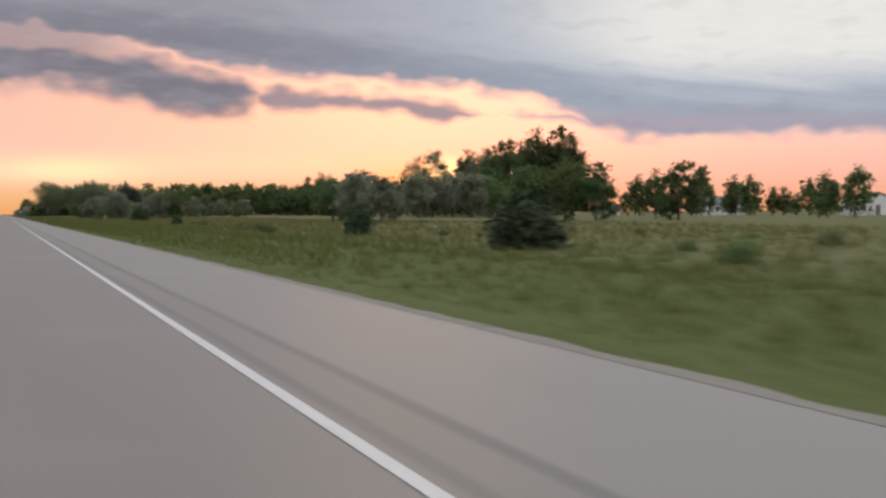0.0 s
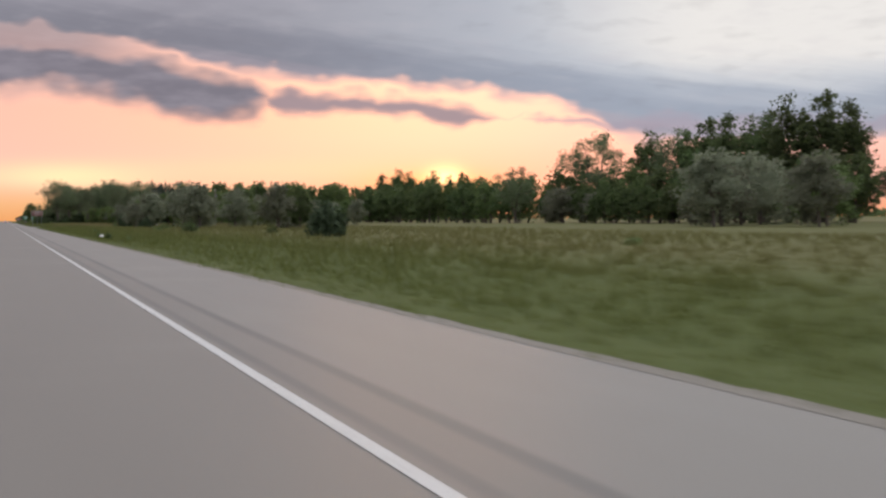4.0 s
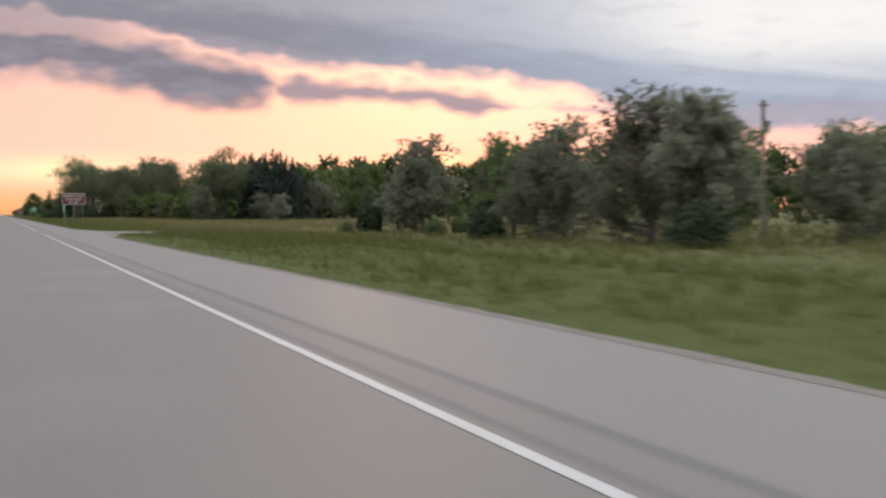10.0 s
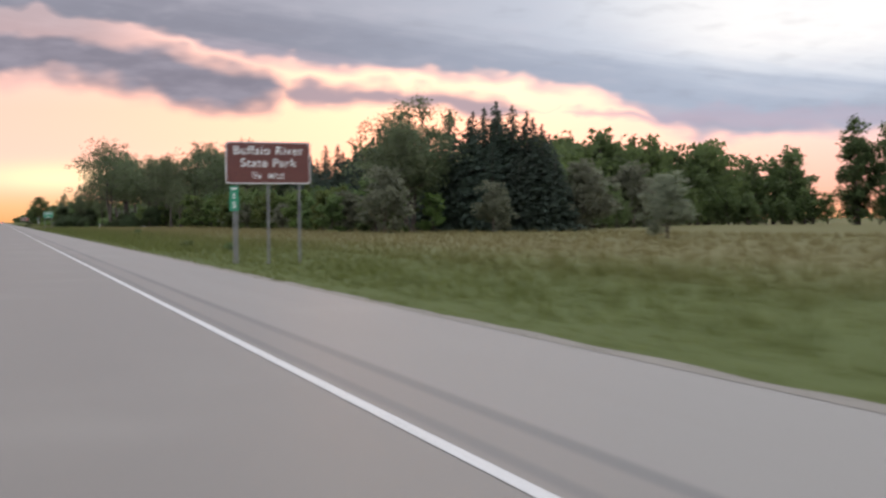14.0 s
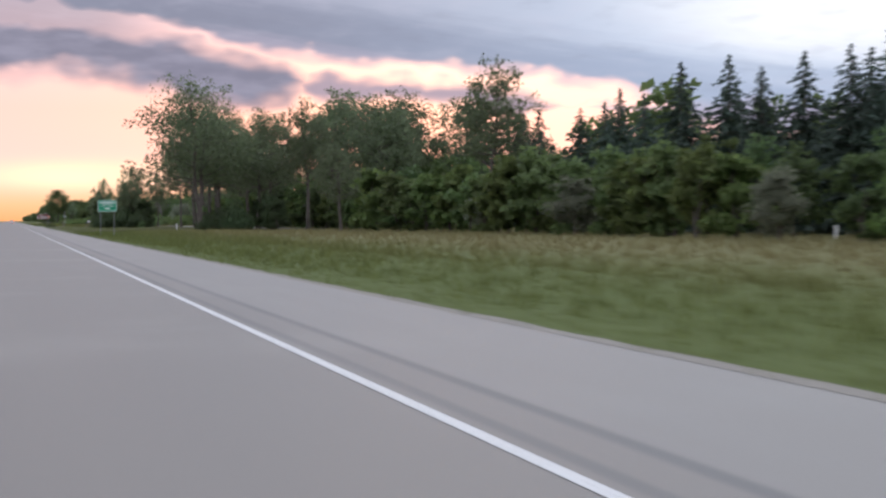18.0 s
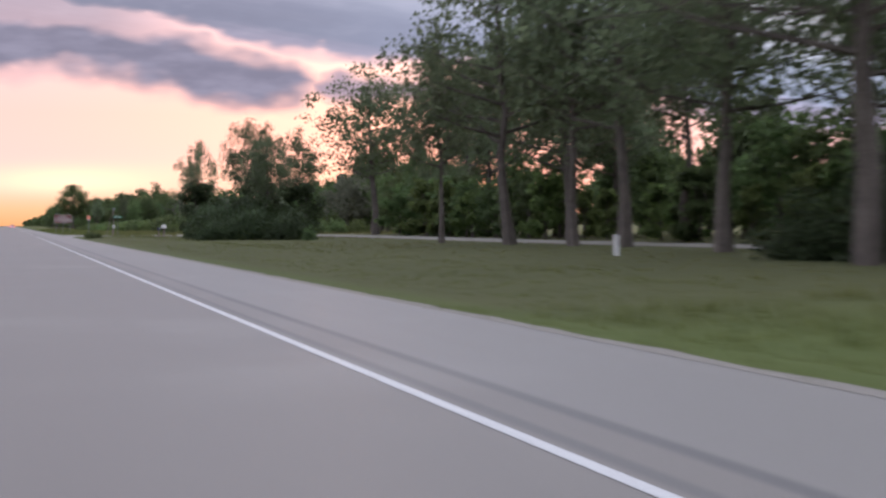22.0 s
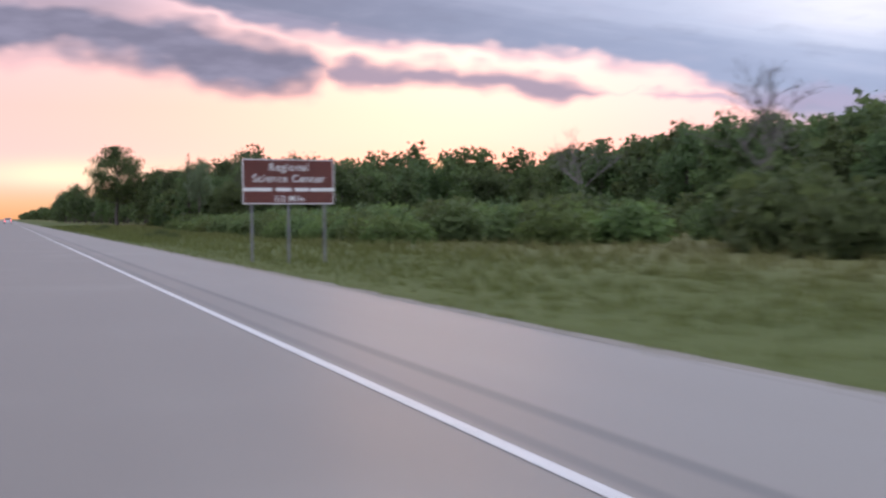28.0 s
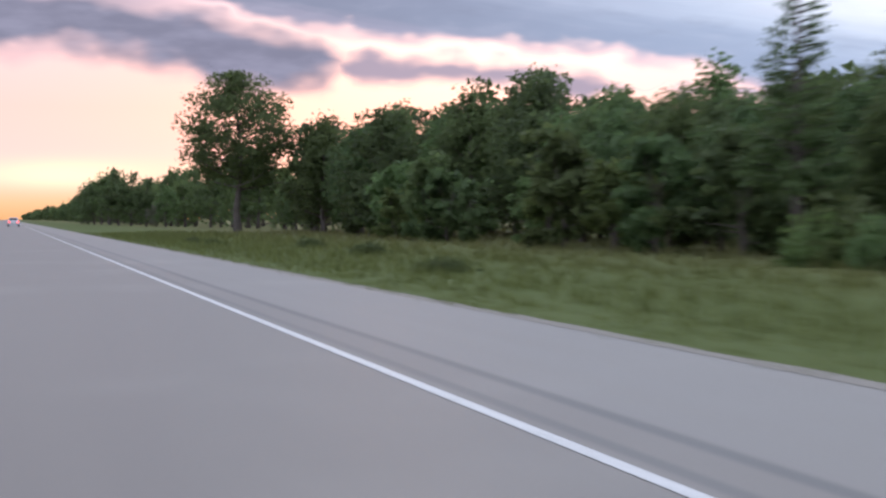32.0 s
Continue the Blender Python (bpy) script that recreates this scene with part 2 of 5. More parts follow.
field = g.math("MULTIPLY", g.step(gy, 330.0, 400.0), g.math("SUBTRACT", 1.0, g.step(gy, 630.0, 650.0)))
out = g.math("MULTIPLY", out, g.math("MULTIPLY_ADD", field, 0.35, 0.75))
base = g.mix(out, lush, dry)
park = g.math("MULTIPLY", g.step(gy, 634.0, 642.0), g.math("SUBTRACT", 1.0, g.step(gy, 748.0, 756.0)))
lawn = g.math("MULTIPLY", g.step(gx, 5.0, 7.0), g.math("SUBTRACT", 1.0, g.step(gx, 42.0, 60.0)))
base = g.mix(g.math("MULTIPLY", park, lawn), base, mown)
base = g.mix(g.math("MULTIPLY", g.step(fine, 0.4, 0.8), 0.2), base, (0.03, 0.042, 0.014))
finish(g, base, 0.95, bump=g.math("ADD", fine, mid), strength=0.35, dist=0.08, spec=0.15)

ROAD, g = material("worn_grey_pavement")
pos = place(g)
gx, gy, gz = g.xyz(pos)
long_co = g.join(gx, g.math("MULTIPLY", gy, 0.06), gz)
streak, grain, patch = g.noise(long_co, 1.6, 4.0), g.noise(pos, 38.0, 4.0), g.noise(pos, 0.22, 4.0)
c = g.mix(streak, (0.142, 0.126, 0.104), (0.208, 0.184, 0.154))
c = g.mix(g.math("MULTIPLY", grain, 0.4), c, (0.113, 0.101, 0.087))
c = g.mix(g.math("MULTIPLY", g.step(patch, 0.5, 0.75), 0.3), c, (0.250, 0.227, 0.192))
wob = g.math("MULTIPLY", g.math("SUBTRACT", g.noise(long_co, 0.8, 3.0), 0.5), 0.35)
for mid_x, half, dark in ((2.52, 0.10, 0.55), (2.98, 0.12, 0.70)):
    seam = g.math("ABSOLUTE", g.math("SUBTRACT", g.math("ADD", gx, g.math("MULTIPLY", wob, 0.35)), mid_x))
    c = g.mix(g.math("MULTIPLY", g.math("SUBTRACT", 1.0, g.step(seam, 0.02, half)), g.math("MULTIPLY_ADD", streak, 0.6, dark - 0.3)), c, (0.085, 0.08, 0.075))
c = g.mix(g.math("MULTIPLY", g.step(gx, 3.0, 3.1), 0.3), c, (0.235, 0.22, 0.195))
finish(g, c, g.math("MULTIPLY_ADD", streak, 0.15, 0.5), bump=grain, strength=0.35, dist=0.006)

GRAVEL, g = material("pale_gravel")
pos = place(g)
c = g.mix(g.noise(pos, 0.9, 4.0), (0.181, 0.159, 0.129), (0.284, 0.254, 0.211))
c = g.mix(g.math("MULTIPLY", g.noise(pos, 26.0, 5.0), 0.6), c, (0.120, 0.107, 0.086))
finish(g, c, 0.9, bump=g.noise(pos, 30.0, 5.0), strength=0.7, dist=0.02)

PAINT, g = material("worn_white_road_paint")
pos = place(g)
c = g.mix(g.step(g.noise(pos, 14.0, 5.0), 0.5, 0.72), (0.52, 0.505, 0.475), (0.27, 0.255, 0.235))
finish(g, c, 0.6)

BLADE, g = material("grass_blades")
isl = g.node("ShaderNodeNewGeometry").outputs["Random Per Island"]
pos = place(g)
gx, gy, gz = g.xyz(pos)
tone = g.math("MULTIPLY", g.step(g.math("ADD", gx, g.math("MULTIPLY", g.noise(pos, 0.25, 3.0), 6.0)), 10.0, 25.0), g.math("MULTIPLY_ADD", g.noise(pos, 0.06, 2.0), 0.4, 0.42))
field = g.math("MULTIPLY", g.step(gy, 330.0, 400.0), g.math("SUBTRACT", 1.0, g.step(gy, 630.0, 650.0)))
tone = g.math("MULTIPLY", tone, g.math("MULTIPLY_ADD", field, 0.9, 0.85))
c = g.mix(isl, (0.078, 0.094, 0.024), (0.156, 0.170, 0.048))
c = g.mix(g.math("MULTIPLY", tone, 1.0, clamp=True), c, (0.190, 0.162, 0.070))
finish(g, c, 0.7, spec=0.2, thin=0.35)

DRY_BLADE, g = material("dry_weed_blades")
isl = g.node("ShaderNodeNewGeometry").outputs["Random Per Island"]
c = g.mix(isl, (0.088, 0.098, 0.034), (0.205, 0.168, 0.080))
finish(g, c, 0.75, spec=0.2, thin=0.3)

WEED = leaf_material("weed_leaves", (0.070, 0.105, 0.034), (0.140, 0.175, 0.070))

# cloud sheet: a grey bank, a long torn deck and a chain of small clouds
CLOUD, g = material("evening_cloud")
pos = place(g)
bearing, high = g.angles(pos)
flat = g.join(g.math("MULTIPLY", bearing, 0.30), high, 0.0)
warp = g.math("SUBTRACT", g.noise(flat, 0.9, 3.0, 0.45), 0.5)
warp2 = g.math("SUBTRACT", g.noise(flat, 2.2, 2.0, 0.45), 0.5)
puffs = g.node("ShaderNodeTexVoronoi")
puffs.feature = "SMOOTH_F1"
g.plug(g.join(g.math("MULTIPLY", bearing, 0.55), high, 0.0), puffs.inputs["Vector"])
puffs.inputs["Scale"].default_value, puffs.inputs["Detail"].default_value = 1.15, 1.0
bulge = g.math("MULTIPLY", g.math("SUBTRACT", puffs.outputs["Distance"], 0.42), 0.75)
h = g.math("ADD", g.math("ADD", high, bulge), g.math("ADD", g.math("MULTIPLY", warp, 0.80), g.math("MULTIPLY", warp2, 0.2)))
LO, HI, TOP = -10.0, 70.0, 16.0
deck_low = g.curve(bearing, [(-10, 9.6), (0, 9.2), (4, 8.95), (7.3, 8.3), (10, 7.75), (12.4, 7.35), (15, 6.98), (17.6, 6.85), (20.2, 6.75), (22.8, 6.5), (25.5, 6.1), (28, 5.5),
                             (29.3, 5), (30.2, 4.3), (32, 3.75), (34, 3.6), (36, 3.7), (37, 3.95), (38, 3.6), (39.6, 3.8), (70, 3.3)], LO, HI, TOP)
bank_low = g.curve(bearing, [(-10, 5.98), (0, 6.43), (1.5, 6.63), (3, 6.58), (5, 6.18), (6.6, 6.03), (7.6, 5.53), (8.8, 5.24), (10.9, 5.24), (11.8, 5.48), (12.6, 6.1), (13.4, 6.8), (70, 8)], LO, HI, TOP)
bank_top = g.curve(bearing, [(-10, 9), (0, 8.9), (4, 8.6), (7.3, 8.15), (9, 7.75), (10.5, 7.55), (11.8, 7.35), (12.6, 6.5), (13.4, 5.8), (70, 2)], LO, HI, TOP)
chain_low = g.curve(bearing, [(-10, 7.5), (12.2, 6.4), (13, 5.63), (14.2, 5.48), (15, 5.53), (16.3, 5.48), (17.6, 5.63), (19.2, 5.28), (20.4, 5.38), (21.4, 4.98), (22.6, 4.83), (23.6, 4.98), (24.4, 5.5), (70, 8)], LO, HI, TOP)
chain_top = g.curve(bearing, [(-10, 4), (12.2, 6.1), (13, 6.55), (13.8, 6.7), (15, 6.4), (16.3, 6.5), (17.3, 6.6), (18.2, 6.2), (19.4, 6.45), (20.8, 6.35), (21.6, 6), (22.8, 5.65), (24.4, 5.2), (70, 2)], LO, HI, TOP)
band_low = g.curve(bearing, [(-10, 8), (25, 5.4), (26.2, 5.0), (28, 4.95), (30, 4.6), (31, 4.4), (70, 4)], LO, HI, TOP)
band_top = g.curve(bearing, [(-10, 2), (25, 4.9), (26.2, 5.2), (28, 5.3), (30, 5.25), (31, 5.2), (70, 4)], LO, HI, TOP)
streak_mid = g.curve(bearing, [(-10, 9.6), (0, 9.3), (10, 8.7), (16, 8.0), (22, 7.2), (28, 6.2), (33, 5.1), (39.6, 4.6), (70, 4)], LO, HI, TOP)


def band(low, top, soft):
    inside = g.math("MINIMUM", g.math("SUBTRACT", h, low), g.math("SUBTRACT", top, h))
    return g.step(inside, -soft * 0.65, soft * 0.65)


bank = band(bank_low, bank_top, 1.15)
deck = g.step(g.math("SUBTRACT", h, deck_low), -0.25, 0.65)
chain, strip = band(chain_low, chain_top, 0.60), band(band_low, band_top, 0.42)
far_off = g.step(g.math("ABSOLUTE", g.math("SUBTRACT", bearing, 20.0)), 38.0, 55.0)
thin_top = g.math("SUBTRACT", 1.0, g.math("MULTIPLY", g.step(high, 11.0, 16.0), 0.75))
mask = g.math("MAXIMUM", g.math("MAXIMUM", g.math("MULTIPLY", deck, thin_top), bank), g.math("MAXIMUM", g.math("MULTIPLY", chain, 0.92), g.math("MULTIPLY", strip, 0.8)))
haze = g.math("MULTIPLY", g.math("MULTIPLY", g.step(high, 6.6, 7.6), g.math("SUBTRACT", 1.0, g.step(bearing, 3.0, 10.5))), 0.72)
mask = g.math("MAXIMUM", mask, haze)
mask = g.math("MULTIPLY", mask, g.math("SUBTRACT", 1.0, far_off))
veil = g.math("MULTIPLY", g.step(high, 9.0, 14.0), g.math("MULTIPLY_ADD", g.noise(flat, 0.25, 4.0), 0.5, 0.1))
mask = g.math("MAXIMUM", mask, veil)
# the deck: darkest along a slanting streak, blue-grey above it and bright far up on one side
drift = g.noise(g.join(g.math("MULTIPLY", bearing, 0.07), g.math("MULTIPLY_ADD", bearing, 0.16, high), 0.0), 1.1, 6.0, 0.6)
over = g.math("ADD", g.math("SUBTRACT", high, streak_mid), g.math("MULTIPLY", g.math("SUBTRACT", drift, 0.5), 2.2))
side = g.step(bearing, 6.0, 34.0)
body = g.mix(side, (0.268, 0.264, 0.305), (0.41, 0.455, 0.53))
pale = g.mix(side, (0.37, 0.36, 0.40), (0.60, 0.64, 0.69))
body = g.mix(g.step(over, 0.2, 2.0), body, pale)
bright = g.math("MULTIPLY", g.step(over, 0.9, 3.6), g.step(bearing, 23.0, 35.0))
body = g.mix(bright, body, (0.96, 0.93, 0.87))
body = g.mix(g.math("MULTIPLY", g.step(over, -0.1, -0.9), 0.45), body, (0.50, 0.42, 0.46))
puff = g.noise(flat, 1.3, 3.0, 0.5)
body = g.mix(g.math("MULTIPLY", g.step(puff, 0.48, 0.75), 0.16), body, (0.62, 0.58, 0.61))
body = g.mix(g.math("MULTIPLY", g.step(puff, 0.5, 0.25), 0.14), body, (0.20, 0.19, 0.22))
core_grey = g.mix(g.step(puff, 0.35, 0.7), (0.225, 0.210, 0.245), (0.31, 0.285, 0.325))
body = g.mix(g.math("MULTIPLY", bank, 0.85), body, core_grey)
body = g.mix(g.math("MULTIPLY", chain, 0.75), body, (0.33, 0.28, 0.32))
body = g.mix(g.math("MULTIPLY", strip, 0.5), body, (0.50, 0.40, 0.46))
lit = g.math("SUBTRACT", 1.0, g.step(g.math("SUBTRACT", h, deck_low), 0.0, 0.55))
lit = g.math("MULTIPLY", g.math("MULTIPLY", lit, deck), g.math("MULTIPLY", g.step(bearing, 3.0, 9.0), g.math("SUBTRACT", 1.0, g.step(bearing, 29.0, 31.0))))
body = g.mix(g.math("MULTIPLY", lit, 0.8), body, (1.0, 0.62, 0.58))
em = g.node("ShaderNodeEmission")
g.plug(body, em.inputs[0])
mx = g.node("ShaderNodeMixShader")
g.plug(mask, mx.inputs[0])
g.l.new(g.node("ShaderNodeBsdfTransparent").outputs[0], mx.inputs[1])
g.l.new(em.outputs[0], mx.inputs[2])
g.l.new(mx.outputs[0], g.node("ShaderNodeOutputMaterial").inputs[0])


# ---------------------------------------------------------------- mesh helpers
def mesh_from(name, verts, faces, mat, smooth=False):
    me = bpy.data.meshes.new(name)
    me.from_pydata([tuple(v) for v in verts], [], faces)
    me.materials.append(mat)
    if smooth:
        me.shade_smooth()
    return me


def part(name, data, mat, parent, label=""):
    """Links a bmesh or a mesh as one mesh object under a thing or a part."""
    if isinstance(data, bmesh.types.BMesh):
        me = bpy.data.meshes.new(name)
        data.to_mesh(me)
        data.free()
    else:
        me = data
    if not me.materials:
        me.materials.append(mat)
    ob = new(name, me)
    ob.parent = parent
    return tagged(ob, label=label)


def thing(name, label, category, m=None, group="", kind=""):
    ob = new(name)
    ob.empty_display_size = 0.2
    if m is not None:
        ob.matrix_world = m
    return tagged(ob, label, category, group, kind)


def box(bm, x0, x1, y0, y1, z0, z1, bevel=0.0):
    made = bmesh.ops.create_cube(bm, size=1.0)["verts"]
    for v in made:
        v.co = Vector((x0 + (v.co.x + 0.5) * (x1 - x0), y0 + (v.co.y + 0.5) * (y1 - y0), z0 + (v.co.z + 0.5) * (z1 - z0)))
    if bevel:
        edges = {e for v in made for e in v.link_edges}
        bmesh.ops.bevel(bm, geom=list(edges), offset=bevel, segments=2, affect="EDGES", profile=0.6)
    return bm


def boxed(*a, **k):
    return box(bmesh.new(), *a, **k)


def tube(verts, faces, pts, radii, sides=6):
    """Adds a tapered tube through pts to the lists."""
    first = len(verts)
    for i, (p, r) in enumerate(zip(pts, radii)):
        p = Vector(p)
        a = Vector(pts[max(i - 1, 0)])
        b = Vector(pts[min(i + 1, len(pts) - 1)])
        d = (b - a).normalized()
        u = d.cross(Vector((0.3, 0.9, 0.31))).normalized()
        w = d.cross(u)
        for k in range(sides):
            t = 2 * math.pi * k / sides
            verts.append(p + (u * math.cos(t) + w * math.sin(t)) * r)
    for i in range(len(pts) - 1):
        for k in range(sides):
            a, b = first + i * sides + k, first + i * sides + (k + 1) % sides
            faces.append((a, b, b + sides, a + sides))
    faces.append(tuple(range(first + (len(pts) - 1) * sides, first + len(pts) * sides)))
    faces.append(tuple(reversed(range(first, first + sides))))


def leaf_mesh(name, centres, size, mat, rng, droop=0.0, long=1.6, corners=4, heart=None):
    """A crown: one small bent four-sided (or, far off, three-sided) leaf clump at each centre.
    heart: the middle of the crown and its half sizes; the leaves then turn their faces outward, as leaves do."""
    n = len(centres)
    a = rng.normal(size=(n, 3))
    a[:, 2] = a[:, 2] * 0.7 - droop
    a /= np.linalg.norm(a, axis=1)[:, None]
    b = np.cross(a, rng.normal(size=(n, 3)))
    b /= np.linalg.norm(b, axis=1)[:, None]
    s = np.reshape(size, (-1, 1)) * rng.uniform(0.6, 1.35, size=(n, 1))
    up = np.cross(a, b) * s * 0.18
    if corners == 4:
        v = np.stack([centres - a * s * long * 0.5, centres + b * s * 0.5 + up, centres + a * s * long * 0.5, centres - b * s * 0.5 + up], 1).reshape(-1, 3)
    else:
        v = np.stack([centres - a * s * 0.6, centres + b * s * 0.7 + a * s * 0.3, centres + a * s * 0.8 - b * s * 0.4], 1).reshape(-1, 3)
    k = corners
    if heart is not None:
        mid, half = heart
        face = (centres - mid) / (half * half)
        face /= np.linalg.norm(face, axis=1)[:, None] + 1e-6
        face = face * 0.8 + rng.normal(size=(n, 3)) * 0.3 + (0, 0, 0.45)
        face /= np.linalg.norm(face, axis=1)[:, None]
        v = v.reshape(n, k, 3)
        own = np.cross(v[:, 1] - v[:, 0], v[:, 2] - v[:, 0])
        turned = (own * face).sum(1) < 0
        v[turned] = v[turned][:, ::-1]
        v = v.reshape(-1, 3)
    me = bpy.data.meshes.new(name)
    me.vertices.add(k * n)
    me.vertices.foreach_set("co", v.astype(np.float32).ravel())
    me.loops.add(k * n)
    me.loops.foreach_set("vertex_index", np.arange(k * n, dtype=np.int32))
    me.polygons.add(n)
    me.polygons.foreach_set("loop_start", np.arange(0, k * n, k, dtype=np.int32))
    me.update(calc_edges=True)
    me.materials.append(mat)
    if heart is not None:
        me.normals_split_custom_set_from_vertices(np.repeat(face, k, 0).tolist())
    return me


# ---------------------------------------------------------------- trees
def clump_cloud(rng, ends, count, spread, flat=0.75):
    """Leaf places gathered round the ends of the branches."""
    ends = np.array(ends)
    pick = rng.integers(0, len(ends), count)
    size = rng.uniform(0.55, 1.25, len(ends))
    off = rng.normal(size=(count, 3))
    off /= np.linalg.norm(off, axis=1)[:, None]
    off *= rng.uniform(0.25, 1.0, (count, 1)) ** 0.6 * spread * size[pick][:, None]
    off[:, 2] *= flat
    return ends[pick] + off


def broadleaf(name, label, seed, height, width, bare, leaves, leaf, mat, limbs=14, stems=1, lean=0.05, spread=0.11, top_heavy=0.5, dome=0.6, sides=6, corners=3, ball=0, loose=0.0):
    rng = np.random.default_rng(seed)
    root = thing(name, label, "tree")
    verts, faces, ends = [], [], []
    trunk_r = height * 0.022
    for s in range(stems):
        ang = 2 * math.pi * s / max(stems, 1) + rng.uniform(0, 1)
        tip = lean * height * (1.0 if stems == 1 else 2.2)
        line = []
        for i in range(7):
            f = i / 6
            line.append((math.cos(ang) * tip * f ** 1.3 + rng.normal() * 0.012 * height * (i > 0), math.sin(ang) * tip * f ** 1.3 + rng.normal() * 0.012 * height * (i > 0), f * height * 0.86 - 0.15 * (i == 0)))
        rad = [trunk_r * (1.35 if i == 0 else (1 - 0.8 * i / 6)) / stems ** 0.35 for i in range(7)]
        tube(verts, faces, line, rad, sides)
        for k in range(limbs // stems):
            f = bare + (1 - bare) * (k + rng.uniform(0, 0.9)) / (limbs // stems)
            i = min(int(f * 6), 5)
            p0 = Vector(line[i]).lerp(Vector(line[i + 1]), f * 6 - i)
            a = k * 2.4 + rng.uniform(-0.5, 0.5)
            rel = (f - bare) / max(1 - bare, 0.01)
            reach = width * 0.5 * (math.sin(math.pi * min(1, max(0.08, rel * (1 - dome * 0.35) + 0.22 * (1 - top_heavy) + 0.16)) ) ** 0.6) * rng.uniform(0.65, 1.1)
            rise = height * (0.10 + 0.13 * rel) * rng.uniform(0.4, 1.2)
            d = Vector((math.cos(a) * reach, math.sin(a) * reach, rise))
            mid = p0 + d * 0.5 + Vector((0, 0, -rise * 0.15))
            end = p0 + d
            r0 = rad[i] * 0.45
            tube(verts, faces, [p0, mid, end], [r0, r0 * 0.6, r0 * 0.15], 4)
            ends += [end, mid.lerp(end, 0.5), mid + Vector(rng.normal(size=3)) * 0.05 * width]
            for q in range(3):
                e2 = mid.lerp(end, rng.uniform(0.1, 0.9)) + Vector((rng.normal(), rng.normal(), rng.normal() * 0.6 + 0.35)) * 0.11 * width
                tube(verts, faces, [mid.lerp(end, 0.3), e2], [r0 * 0.35, r0 * 0.08], 3)
                ends.append(e2)
        ends.append(Vector(line[-1]) + Vector((0, 0, height * 0.06)))
        ends.append(Vector(line[-1]) + Vector((rng.normal() * 0.05 * width, rng.normal() * 0.05 * width, height * 0.02)))
    pts = clump_cloud(rng, [tuple(e) for e in ends], leaves, spread * (width + height) * 0.5)
    if ball:
        # a full round crown: clumps all through an egg shape, and none beyond it
        low, share = bare * 0.83, leaves * 2 // 3 if bare < 0.15 else leaves // 2
        mid, egg = np.array((0, 0, height * (1 + low) * 0.5)), np.array((width * 0.5, width * 0.5, height * (1 - low) * 0.5))
        out = rng.normal(size=(ball, 3))
        out *= rng.uniform(0.45 if loose else 0.55, 0.95, (ball, 1)) / np.linalg.norm(out, axis=1)[:, None]
        # an uneven outline: the crown bulges and draws in from side to side
        out *= np.array([[0.92 + (0.42 if loose else 0.12) * noise.noise(Vector(d) * 2.1 + Vector((seed, 0, 0)))] for d in out])
        if loose and bare < 0.15:
            # leafed full width down to the ground
            out[:, :2] *= (1 + 0.75 * np.clip(-out[:, 2:], 0, 1))
        pts[: share] = clump_cloud(rng, mid + out * egg, share, 0.06 * (width + height))
        far = np.linalg.norm((pts - mid) / egg, axis=1) / (1.0 + loose)
        if loose:
            far = np.where(pts[:, 2] < mid[2], 0.0, far)
        pts = np.where(far[:, None] > 1, mid + (pts - mid) / far[:, None] * rng.uniform(0.8, 1.04, (leaves, 1)), pts)
    fit = height / np.percentile(pts[:, 2], 99.6)
    pts[:, 2] = np.maximum(pts[:, 2] * fit, 0.1)
    verts = [(v[0], v[1], v[2] * fit) for v in verts]
    part("trunk", mesh_from("trunk", verts, faces, BARK), BARK, root)
    heart = (np.array((0, 0, height * (0.5 + bare * 0.4))), np.array((width * 0.5, width * 0.5, height * 0.5)))
    part("crown", leaf_mesh("crown", pts, leaf, mat, rng, corners=corners, heart=heart), mat, root)
    return root


def spruce(name, label, seed, height, width, leaves, leaf, mat, low=0.06, arms=230, droop=0.30, tuft=0.0):
    """A conifer: arms set unevenly up a straight trunk, shorter towards a pointed top."""
    rng = np.random.default_rng(seed)
    root = thing(name, label, "tree")
    verts, faces = [], []
    tube(verts, faces, [(0, 0, -0.1), (0, 0, height * 0.5), (0, 0, height * 0.98)], [height * 0.016, height * 0.009, 0.015], 6)
    pts, sizes = [], []
    for k in range(arms):
        f = low + (1 - low) * (1 - (1 - (k + rng.uniform(0, 1)) / arms) ** 0.72)
        a = k * 2.39996 + rng.uniform(-0.9, 0.9)
        rr = width * 0.5 * (1 - f) ** 0.78 * rng.uniform(0.62, 1.08) + 0.05
        droop_k = droop + rng.uniform(-0.15, 0.15)
        tip = Vector((math.cos(a) * rr, math.sin(a) * rr, f * height - droop_k * rr))
        if rng.random() < (0.3 if tuft == 0 else 1.0):
            tube(verts, faces, [(0, 0, f * height), tip], [0.03, 0.008], 3)
        per = max(6, int(leaves / arms * (0.35 + 1.3 * (1 - f))))
        t = tuft + (1.05 - tuft) * rng.uniform(0.1, 1.0, per)
        base = np.stack([tip.x * t, tip.y * t, f * height - droop_k * rr * t ** 1.3], 1)
        pts.append(base + rng.normal(size=(per, 3)) * np.array([0.10, 0.10, 0.08]) * (0.2 + 1.1 * (1 - f)))
        sizes.append(np.full(per, leaf * (0.40 + 0.75 * (1 - f))))
    tops = np.stack([rng.normal(size=40) * 0.03, rng.normal(size=40) * 0.03, height * rng.uniform(0.93, 1.0, 40)], 1)
    part("trunk", mesh_from("trunk", verts, faces, BARK), BARK, root)
    part("crown", leaf_mesh("crown", np.concatenate(pts + [tops]), np.concatenate(sizes + [np.full(40, leaf * 0.4)]), mat, rng, droop=0.5, long=2.0, corners=3), mat, root)
    return root


